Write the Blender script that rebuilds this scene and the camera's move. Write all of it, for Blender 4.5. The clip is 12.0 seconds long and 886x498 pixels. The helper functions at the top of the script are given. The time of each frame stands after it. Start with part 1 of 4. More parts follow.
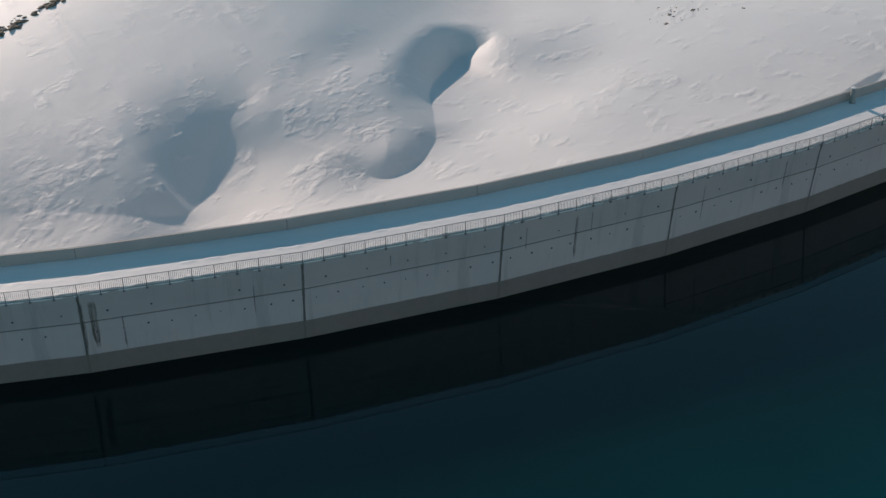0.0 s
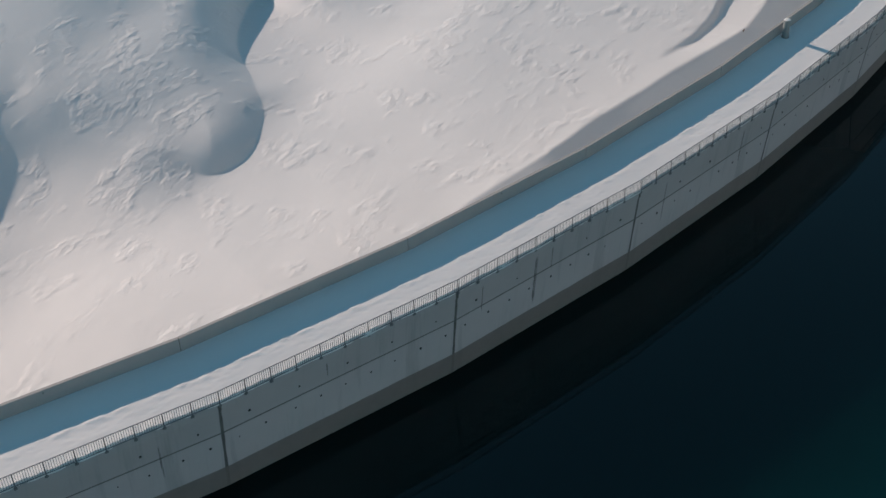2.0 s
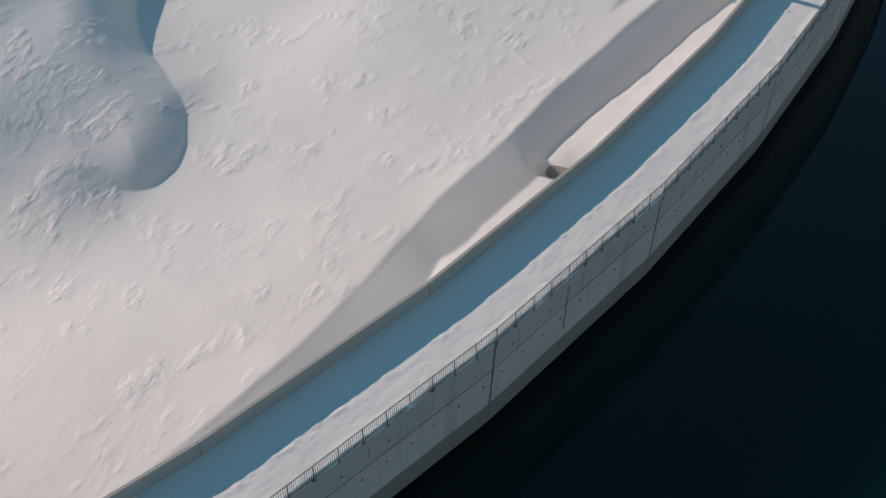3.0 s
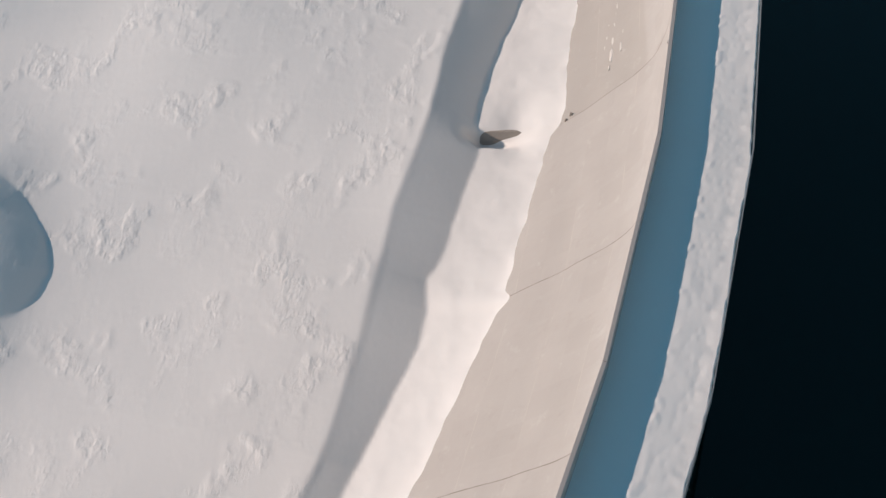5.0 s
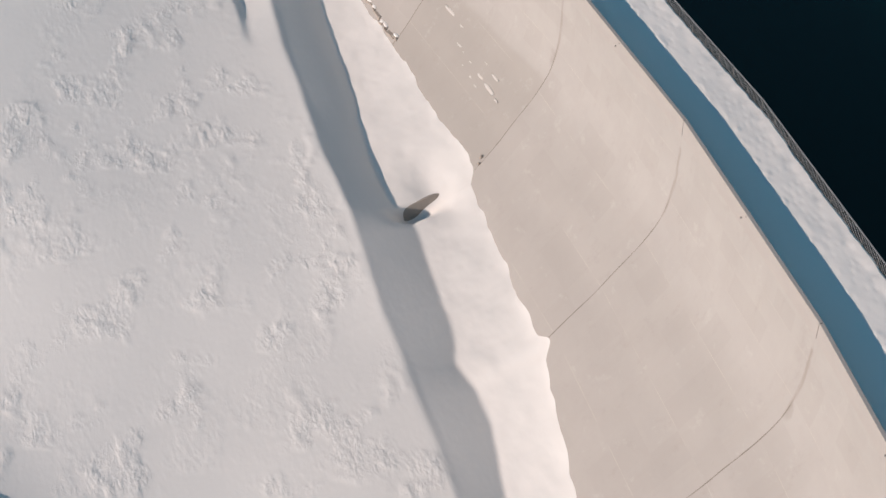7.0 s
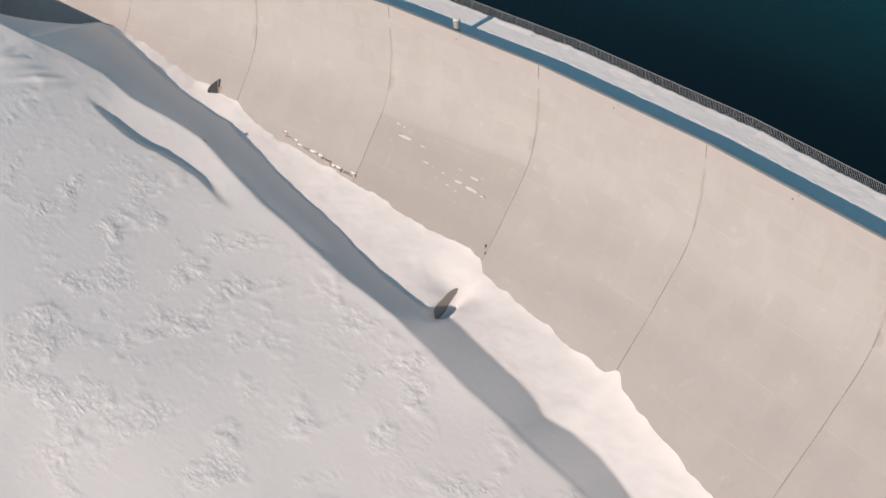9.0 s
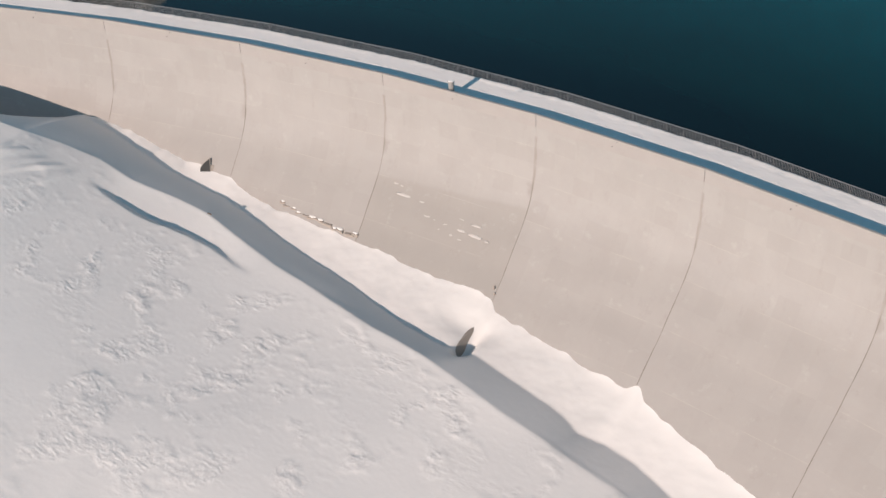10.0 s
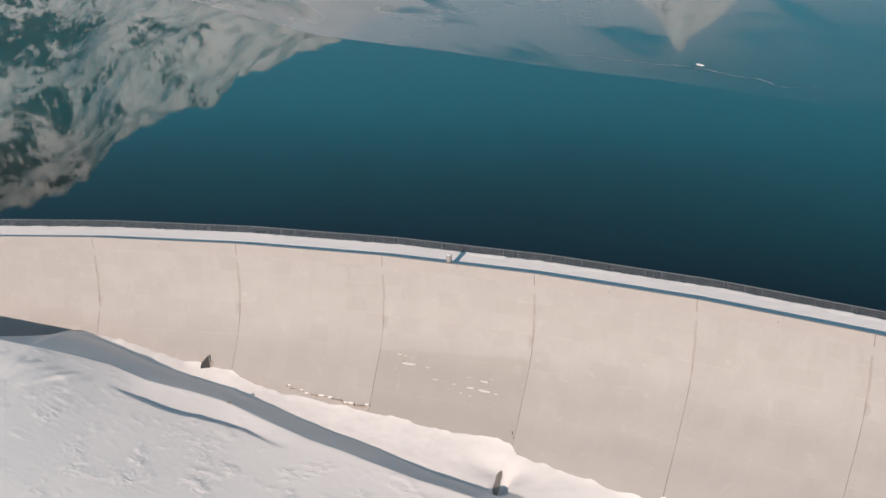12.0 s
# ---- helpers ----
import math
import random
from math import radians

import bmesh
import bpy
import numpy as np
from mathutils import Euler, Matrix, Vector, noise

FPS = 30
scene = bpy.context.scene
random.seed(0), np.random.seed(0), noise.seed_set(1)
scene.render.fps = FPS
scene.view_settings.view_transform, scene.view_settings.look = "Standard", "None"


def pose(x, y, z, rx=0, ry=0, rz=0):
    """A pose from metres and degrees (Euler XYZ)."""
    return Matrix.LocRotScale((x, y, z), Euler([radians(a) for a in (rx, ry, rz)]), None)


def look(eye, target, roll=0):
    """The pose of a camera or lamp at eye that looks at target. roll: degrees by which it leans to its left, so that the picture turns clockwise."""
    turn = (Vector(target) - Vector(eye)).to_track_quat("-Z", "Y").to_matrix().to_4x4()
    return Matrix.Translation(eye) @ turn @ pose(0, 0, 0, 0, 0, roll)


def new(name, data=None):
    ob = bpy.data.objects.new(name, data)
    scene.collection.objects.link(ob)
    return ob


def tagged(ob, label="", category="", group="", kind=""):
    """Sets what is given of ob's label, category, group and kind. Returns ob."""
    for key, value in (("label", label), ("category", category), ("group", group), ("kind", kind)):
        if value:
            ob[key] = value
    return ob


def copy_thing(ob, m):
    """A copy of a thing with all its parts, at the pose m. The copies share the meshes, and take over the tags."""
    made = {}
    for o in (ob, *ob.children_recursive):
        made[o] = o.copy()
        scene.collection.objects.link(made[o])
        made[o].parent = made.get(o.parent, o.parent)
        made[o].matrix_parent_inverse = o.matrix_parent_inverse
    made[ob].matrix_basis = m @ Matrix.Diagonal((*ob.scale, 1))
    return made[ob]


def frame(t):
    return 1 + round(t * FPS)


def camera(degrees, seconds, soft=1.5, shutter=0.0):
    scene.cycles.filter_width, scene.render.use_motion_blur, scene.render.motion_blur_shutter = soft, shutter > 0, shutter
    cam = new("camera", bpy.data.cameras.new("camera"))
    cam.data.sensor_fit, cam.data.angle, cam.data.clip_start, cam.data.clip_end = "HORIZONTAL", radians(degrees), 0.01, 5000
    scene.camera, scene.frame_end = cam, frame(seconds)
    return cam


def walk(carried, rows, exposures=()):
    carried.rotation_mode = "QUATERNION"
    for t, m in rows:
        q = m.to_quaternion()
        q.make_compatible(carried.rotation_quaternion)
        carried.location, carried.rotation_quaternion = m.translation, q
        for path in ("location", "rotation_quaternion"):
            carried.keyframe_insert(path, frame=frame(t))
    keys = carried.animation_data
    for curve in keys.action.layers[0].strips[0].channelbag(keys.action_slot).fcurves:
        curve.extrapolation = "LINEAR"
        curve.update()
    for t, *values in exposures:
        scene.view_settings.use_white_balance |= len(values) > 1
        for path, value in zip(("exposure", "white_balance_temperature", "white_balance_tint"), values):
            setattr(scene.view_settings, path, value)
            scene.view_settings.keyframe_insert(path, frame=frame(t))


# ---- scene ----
cam = camera(38.2, 12.0)
PATH = [
    (0, (-0.434, 0.274, 41.927), (-0.437, 2.036, 40.982), -0.68),
    (0.5, (-2.783, 6.929, 42.317), (-2.705, 8.665, 41.327), -0.89),
    (1, (-5.277, 14.071, 42.979), (-5.093, 15.763, 41.929), -1.31),
    (1.5, (-7.876, 20.773, 43.508), (-7.590, 22.411, 42.397), -1.69),
    (2, (-10.519, 28.097, 43.940), (-10.136, 29.671, 42.766), -2.29),
    (2.5, (-13.061, 34.724, 44.376), (-12.586, 36.227, 43.145), -2.77),
    (3, (-15.634, 41.921, 45.051), (-15.071, 43.333, 43.752), -3.41),
    (3.2, (-16.674, 44.894, 45.208), (-16.075, 46.264, 43.879), -3.61),
    (4.8, (-25.313, 67.707, 46.325), (-24.419, 68.680, 44.824), -4.69),
    (5, (-26.363, 70.274, 46.320), (-25.422, 71.198, 44.817), -4.96),
    (5.5, (-29.122, 76.664, 46.267), (-28.068, 77.458, 44.764), -5.70),
    (6, (-32.045, 84.172, 46.785), (-30.895, 84.790, 45.270), -5.74),
    (6.5, (-34.366, 90.929, 47.587), (-33.148, 91.381, 46.067), -5.85),
    (7, (-36.625, 98.455, 48.433), (-35.327, 98.724, 46.936), -5.71),
    (7.2, (-37.546, 101.477, 48.617), (-36.215, 101.671, 47.136), -5.50),
    (8.8, (-46.641, 124.330, 49.284), (-45.147, 124.056, 47.983), -3.97),
    (9, (-47.690, 127.094, 49.397), (-46.185, 126.770, 48.120), -3.86),
    (9.5, (-49.998, 134.199, 49.798), (-48.477, 133.749, 48.580), -3.55),
    (10, (-51.795, 141.738, 50.159), (-50.266, 141.157, 49.007), -3.26),
    (10.5, (-52.746, 148.539, 50.699), (-51.220, 147.846, 49.608), -3.18),
    (11, (-53.092, 156.043, 50.963), (-51.571, 155.225, 49.954), -2.81),
    (11.5, (-52.948, 162.798, 51.091), (-51.441, 161.867, 50.162), -2.66),
    (12, (-51.680, 169.840, 51.655), (-50.204, 168.790, 50.808), -2.33),
]
walk(cam, [(t, look(eye, target, roll)) for t, eye, target, roll in PATH])

# ---- world, sun ----
SUN_EL, SUN_AZ = 21.5, math.degrees(math.atan2(0.838, -0.545))   # the sun stands over the valley, below the dam
world = bpy.data.worlds.new("sky")
scene.world = world
world.use_nodes = True
wn = world.node_tree
sky = wn.nodes.new("ShaderNodeTexSky")
sky.sky_type, sky.sun_disc = "NISHITA", False
sky.sun_elevation, sky.sun_rotation = radians(SUN_EL), radians(90 - SUN_AZ)
sky.altitude, sky.air_density, sky.dust_density, sky.ozone_density = 3000, 0.9, 0.0, 0.2
hue = wn.nodes.new("ShaderNodeMix")
hue.data_type, hue.blend_type = "RGBA", "MULTIPLY"
hue.inputs[0].default_value, hue.inputs[7].default_value = 1.0, (0.73, 1.14, 0.98, 1)
wn.links.new(sky.outputs[0], hue.inputs[6])
wn.links.new(hue.outputs[2], wn.nodes["Background"].inputs[0])
wn.nodes["Background"].inputs[1].default_value = 0.13
sun = new("sun", bpy.data.lights.new("sun", "SUN"))
sun.data.energy, sun.data.angle, sun.data.color = 4.88, radians(0.6), (1.0, 0.795, 0.68)
toward = Vector((math.cos(radians(SUN_AZ)) * math.cos(radians(SUN_EL)), math.sin(radians(SUN_AZ)) * math.cos(radians(SUN_EL)), math.sin(radians(SUN_EL))))
sun.matrix_world = look(toward * 300, (0, 0, 0))
scene.view_settings.exposure = 0.0

# ---- the plan: the crest is an arc of 15 m blocks ----
CX, CY, R, A0 = -72.434, 264.375, 190.852, radians(-58.0103)
BLOCK, STEP = 15.0, 15.0 / R
FIRST, LAST = -7, 7             # blocks from u = 15 * FIRST to 15 * LAST
WATER = -7.9
HALF = math.tan(STEP / 2)
FACE_Z = np.array([0, 2, 4.5, 5.8, 7, 8, 9.5, 11, 12.5, 13.4, 14.5, 18, 40.0])
FACE_R = np.array([0.2, 0.2, 0.32, 0.55, 0.85, 1.3, 2.4, 3.9, 5.2, 6.25, 7.4, 10.9, 32.0])


def place(u, r, z=0.0):
    """A point from its way along the crest and its distance below the parapet."""
    a = A0 + u / R
    return Vector((CX + (R - r) * math.cos(a), CY + (R - r) * math.sin(a), z))


def crest_pose(u, r, z=0.0, turn=0.0):
    """x along the crest, y down the valley."""
    a = A0 + u / R
    return Matrix.Translation(place(u, r, z)) @ Matrix.Rotation(a + math.pi / 2 + turn, 4, "Z")


def block_pose(k):
    a = A0 + (k + 0.5) * STEP
    rr = R * math.cos(STEP / 2)
    return Matrix.Translation((CX + rr * math.cos(a), CY + rr * math.sin(a), 0)) @ Matrix.Rotation(a + math.pi / 2, 4, "Z")


# ---- materials ----
class Nodes:
    def __init__(self, name):
        self.mat = bpy.data.materials.new(name)
        self.mat.use_nodes = True
        self.tree = self.mat.node_tree
        self.bsdf = self.tree.nodes["Principled BSDF"]
        self.out = self.tree.nodes["Material Output"]
        self.coord = self.tree.nodes.new("ShaderNodeTexCoord")

    def add(self, kind, **inputs):
        node = self.tree.nodes.new(kind)
        for key, value in inputs.items():
            self.put(node, key, value)
        return node

    def put(self, node, key, value):
        socket = node.inputs[int(key[1:])] if key[0] == "i" and key[1:].isdigit() else node.inputs[key]
        if isinstance(value, bpy.types.NodeSocket):
            self.tree.links.new(value, socket)
        else:
            socket.default_value = value

    def mapped(self, space="Object", scale=(1, 1, 1), move=(0, 0, 0), turn=(0, 0, 0)):
        m = self.add("ShaderNodeMapping", Scale=scale, Location=move, Rotation=turn)
        self.tree.links.new(self.coord.outputs[space], m.inputs["Vector"])
        return m.outputs[0]

    def noise(self, vector, scale, detail=4.0, rough=0.55, warp=0.0):
        n = self.add("ShaderNodeTexNoise", Vector=vector, Scale=scale, Detail=detail, Roughness=rough, Distortion=warp)
        return n.outputs["Fac"]

    def ramp(self, value, stops):
        n = self.add("ShaderNodeValToRGB")
        self.tree.links.new(value, n.inputs[0])
        e = n.color_ramp.elements
        while len(e) < len(stops):
            e.new(0.5)
        for slot, (at, c) in zip(e, stops):
            slot.position, slot.color = at, (*((c,) * 3 if isinstance(c, (int, float)) else c), 1)
        return n.outputs[0]

    def math(self, how, a, b=0.0, c=0.0):
        n = self.add("ShaderNodeMath", i0=a, i1=b, i2=c)
        n.operation = how
        return n.outputs[0]

    def step(self, value, lo, hi):
        n = self.add("ShaderNodeMapRange", Value=value)
        n.interpolation_type = "SMOOTHSTEP"
        n.inputs["From Min"].default_value, n.inputs["From Max"].default_value = lo, hi
        return n.outputs[0]

    def mix(self, fac, a, b, how="MIX"):
        n = self.add("ShaderNodeMix")
        n.data_type, n.blend_type = "RGBA", how
        for slot, v in ((0, fac), (6, a), (7, b)):
            if isinstance(v, bpy.types.NodeSocket):
                self.tree.links.new(v, n.inputs[slot])
            else:
                n.inputs[slot].default_value = v if slot == 0 else (*v, 1)
        return n.outputs[2]

    def bump(self, height, strength, distance, under=None):
        n = self.add("ShaderNodeBump", Height=height, Strength=strength, Distance=distance)
        if under is not None:
            self.tree.links.new(under, n.inputs["Normal"])
        return n.outputs[0]

    def done(self, color=None, rough=None, normal=None, **more):
        for key, v in (("Base Color", color), ("Roughness", rough), ("Normal", normal)):
            if v is not None:
                self.put(self.bsdf, key, (*v, 1) if isinstance(v, tuple) and len(v) == 3 else v)
        for key, v in more.items():
            self.put(self.bsdf, key.replace("_", " "), v)
        return self.mat


def snow_material(name, crust, tint=(0.805, 0.785, 0.765)):
    """Wind-packed snow: smooth drifts with patches of broken crust."""
    n = Nodes(name)
    p = n.mapped("Object")
    wind = n.add("ShaderNodeMapping", Vector=n.mapped("Object", turn=(0, 0, radians(-32))), Scale=(0.55, 1, 1)).outputs[0]
    tone = n.mix(n.step(n.noise(p, 0.06, 3), 0.35, 0.7), tint, tuple(c * 0.96 for c in tint))
    tone = n.mix(n.math("MULTIPLY", n.step(n.noise(p, 0.5, 5, 0.65), 0.5, 0.75), 0.25), tone, tuple(c * 0.94 for c in tint))
    # crusted ground carries broken plates; the rest only faint ripples and a few stray chips
    patch = n.add("ShaderNodeAttribute")
    patch.attribute_name = "crust"
    broken = patch.outputs["Fac"]
    low = n.bump(n.noise(p, 0.4, 3, 0.5, 0.3), 0.10 * crust, 0.22)

    torn = n.step(n.noise(wind, 0.6, 3, 0.6), 0.42, 0.62)
    streaks = n.add("ShaderNodeMapping", Vector=wind, Scale=(0.6, 1, 1)).outputs[0]
    large = n.math("MULTIPLY", n.math("MULTIPLY", n.noise(streaks, 1.5, 5.0, 0.62, 0.25), torn), n.math("ADD", n.math("MULTIPLY", broken, 0.85), 0.07))
    small = n.math("MULTIPLY", n.step(n.noise(wind, 3.4, 5.0, 0.7, 0.2), 0.44, 0.66), broken)
    mid = n.bump(large, 0.26 * crust, 0.28, low)
    mid = n.bump(small, 0.26 * crust, 0.06, mid)
    soft = n.bump(n.noise(wind, 2.4, 5, 0.65), 0.16, 0.035, mid)
    top = n.bump(n.noise(p, 14.0, 3, 0.6), 0.2, 0.010, soft)
    n.done(tone, 0.62, top)
    n.bsdf.inputs["Specular IOR Level"].default_value = 0.25
    n.bsdf.inputs["Diffuse Roughness"].default_value = 0.25
    return n.mat


def face_concrete(name="valley_face_concrete", damp=0.0):
    """Sunny valley face: pale beige, with lift lines, dark seepage along the block joints and damp lower parts."""
    n = Nodes(name)
    p = n.mapped("Object")
    sep = n.add("ShaderNodeSeparateXYZ", Vector=n.coord.outputs["Object"])
    x, z = sep.outputs[0], sep.outputs[2]
    info = n.add("ShaderNodeObjectInfo").outputs["Random"]
    shift = n.add("ShaderNodeVectorMath", i0=n.coord.outputs["Object"])
    shift.operation = "ADD"
    comb = n.add("ShaderNodeCombineXYZ", X=n.math("MULTIPLY", info, 83.0))
    n.tree.links.new(comb.outputs[0], shift.inputs[1])
    q = shift.outputs[0]
    base = n.mix(n.step(n.noise(q, 0.28, 6, 0.65), 0.3, 0.7), (0.365, 0.347, 0.333), (0.335, 0.317, 0.304))
    base = n.mix(n.math("MULTIPLY", n.noise(q, 2.2, 6, 0.7), 0.35), base, (0.40, 0.38, 0.366))
    streaky = n.add("ShaderNodeMapping", Vector=q, Scale=(1.6, 0.12, 0.12)).outputs[0]
    base = n.mix(n.math("MULTIPLY", n.step(n.noise(streaky, 1.0, 5, 0.6), 0.5, 0.8), 0.25), base, (0.325, 0.302, 0.277))
    lower = n.math("MULTIPLY", n.step(n.math("ADD", z, n.math("MULTIPLY", n.noise(q, 0.4), 2.0)), -6.5, -8.5), 0.22)
    base = n.mix(lower, base, (0.315, 0.288, 0.262))
    if damp:
        wet = n.step(n.math("ADD", z, n.math("ADD", n.math("MULTIPLY", n.noise(q, 0.5), 0.3), n.math("MULTIPLY", x, 0.05))), -8.3, -8.7)
        base = n.mix(n.math("MULTIPLY", wet, damp), base, (0.26, 0.24, 0.215))
    # formwork panels, each a little different, and pale lime blooms
    grid = n.add("ShaderNodeCombineXYZ", X=n.math("FLOOR", n.math("DIVIDE", x, 1.875)), Y=n.math("FLOOR", n.math("DIVIDE", z, 1.5)), Z=n.math("MULTIPLY", info, 40.0))
    cell = n.add("ShaderNodeTexWhiteNoise", Vector=grid.outputs[0]).outputs["Value"]
    base = n.mix(n.math("MULTIPLY", n.step(cell, 0.45, 1.0), 0.30), base, (0.315, 0.295, 0.278))
    bloom = n.math("MULTIPLY", n.step(n.noise(q, 0.8, 5, 0.7), 0.58, 0.72), 0.35)
    base = n.mix(bloom, base, (0.43, 0.415, 0.40))
    grime = n.math("MULTIPLY", n.step(n.noise(n.add("ShaderNodeMapping", Vector=q, Scale=(1.0, 1.0, 0.35)).outputs[0], 0.9, 5, 0.75), 0.56, 0.75), 0.30)
    base = n.mix(grime, base, (0.27, 0.245, 0.225))
    # lift lines every 3 m
    lift = n.math("ABSOLUTE", n.math("SUBTRACT", n.math("FRACT", n.math("DIVIDE", z, 3.0)), 0.5))
    line = n.math("MULTIPLY", n.step(lift, 0.492, 0.499), n.step(n.noise(q, 0.3, 3), 0.42, 0.62))
    base = n.mix(n.math("MULTIPLY", line, 0.3), base, (0.58, 0.53, 0.47))
    # seepage beside the joints: broad in the upper wall, a hairline lower down
    y = sep.outputs[1]
    edge = n.math("SUBTRACT", n.math("ADD", n.math("ABSOLUTE", x), n.math("MULTIPLY", y, HALF)), 7.5)
    wide = n.math("ADD", edge, n.math("MULTIPLY", n.math("SUBTRACT", n.noise(q, 1.6, 4), 0.5), 0.22))
    tall = n.math("MULTIPLY", n.step(z, -7.8, -6.4), n.step(z, -1.9, -2.15))
    seep = n.math("MULTIPLY", n.step(wide, -0.20, -0.05), n.math("MULTIPLY", tall, n.math("ADD", 0.45, n.math("MULTIPLY", n.step(n.noise(q, 0.6, 4), 0.35, 0.65), 0.55))))
    base = n.mix(n.math("MULTIPLY", seep, 0.62), base, (0.25, 0.22, 0.195))
    blot = n.math("MULTIPLY", n.step(n.math("ADD", edge, n.math("MULTIPLY", n.math("SUBTRACT", n.noise(q, 1.1, 4), 0.5), 1.2)), -0.55, -0.25), n.math("MULTIPLY", n.step(z, -7.6, -7.0), n.step(z, -6.0, -6.5)))
    base = n.mix(n.math("MULTIPLY", n.math("MULTIPLY", blot, n.step(info, 0.35, 0.6)), 0.4), base, (0.24, 0.22, 0.20))
    hair = n.math("MULTIPLY", n.step(edge, -0.045, -0.025), n.math("MULTIPLY", n.step(z, -5.4, -6.8), n.step(n.noise(q, 0.45, 4), 0.32, 0.55)))
    base = n.mix(n.math("MULTIPLY", hair, 0.8), base, (0.14, 0.12, 0.10))
    bump = n.bump(n.noise(q, 5.0, 6, 0.7), 0.25, 0.02)
    return n.done(base, 0.85, n.bump(n.noise(q, 0.8, 3), 0.3, 0.05, bump))


def lake_concrete():
    """Shaded lake face: cool grey, brown below the old waterline, rust runs and spots."""
    n = Nodes("lake_face_concrete")
    p = n.mapped("Object")
    sep = n.add("ShaderNodeSeparateXYZ", Vector=n.coord.outputs["Object"])
    z = sep.outputs[2]
    base = n.mix(n.noise(p, 0.35, 5, 0.6), (0.60, 0.52, 0.505), (0.49, 0.425, 0.415))
    runs = n.mapped("Object", scale=(1.3, 0.1, 0.1))
    base = n.mix(n.math("MULTIPLY", n.step(n.noise(runs, 1.0, 5, 0.65), 0.5, 0.75), 0.4), base, (0.22, 0.215, 0.20))
    base = n.mix(n.math("MULTIPLY", n.step(z, -3.9, -3.0), 0.25), base, (0.24, 0.235, 0.225))
    x, y = sep.outputs[0], sep.outputs[1]
    edge = n.math("SUBTRACT", n.math("ADD", n.math("ABSOLUTE", x), n.math("MULTIPLY", y, HALF)), 7.5)
    wide = n.math("ADD", edge, n.math("MULTIPLY", n.math("SUBTRACT", n.noise(n.mapped("Object", scale=(1, 1, 0.4)), 2.5, 4), 0.5), 0.12))
    base = n.mix(n.math("MULTIPLY", n.step(wide, -0.13, -0.06), 0.9), base, (0.07, 0.062, 0.055))
    seam = n.math("ABSOLUTE", n.math("ADD", z, 3.52))
    base = n.mix(n.math("MULTIPLY", n.step(seam, 0.07, 0.03), 0.8), base, (0.13, 0.125, 0.115))
    pale = n.step(n.noise(n.mapped("Object", scale=(0.6, 0.1, 0.25)), 1.0, 4, 0.6), 0.52, 0.72)
    base = n.mix(n.math("MULTIPLY", pale, 0.35), base, (0.50, 0.49, 0.47))
    damp = n.step(n.math("ADD", z, n.math("MULTIPLY", n.noise(p, 0.8, 3), 0.12)), -6.2, -6.28)
    base = n.mix(n.math("MULTIPLY", damp, 0.9), base, n.mix(n.noise(p, 1.2, 5), (0.225, 0.18, 0.155), (0.165, 0.13, 0.112)))
    bump = n.bump(n.noise(p, 4.0, 6, 0.7), 0.3, 0.02)
    return n.done(base, 0.85, bump)


def plain(name, color, rough, grain=6.0, vary=0.25, metal=0.0, bump=0.2, size=0.01):
    n = Nodes(name)
    p = n.mapped("Object")
    tone = n.mix(n.noise(p, grain * 0.15, 4), color, tuple(c * (1 - vary) for c in color))
    tone = n.mix(n.math("MULTIPLY", n.noise(p, grain, 5, 0.7), vary), tone, tuple(min(1, c * 1.3) for c in color))
    return n.done(tone, rough, n.bump(n.noise(p, grain * 2, 4), bump, size), Metallic=metal)


def rust_material():
    """A run of rust that thins out towards its sides and its foot."""
    n = Nodes("rust_run")
    n.done(n.mix(n.noise(n.mapped("Object"), 2.0, 5, 0.7), (0.24, 0.17, 0.13), (0.13, 0.10, 0.085)), 0.9)
    at = n.add("ShaderNodeSeparateXYZ", Vector=n.coord.outputs["Generated"])
    side = n.step(n.math("ABSOLUTE", n.math("SUBTRACT", at.outputs[0], 0.5)), 0.5, 0.2)
    ends = n.math("MULTIPLY", n.step(at.outputs[2], 0.0, 0.25), n.step(at.outputs[2], 1.0, 0.9))
    streaks = n.math("ADD", 0.25, n.math("MULTIPLY", n.step(n.noise(n.mapped("Object", scale=(9, 1, 0.5)), 1.0, 4, 0.65), 0.36, 0.62), 0.6))
    mixer = n.add("ShaderNodeMixShader", i0=n.math("MULTIPLY", n.math("MULTIPLY", side, ends), streaks))
    n.tree.links.new(n.add("ShaderNodeBsdfTransparent").outputs[0], mixer.inputs[1])
    n.tree.links.new(n.bsdf.outputs[0], mixer.inputs[2])
    n.tree.links.new(mixer.outputs[0], n.out.inputs[0])
    return n.mat


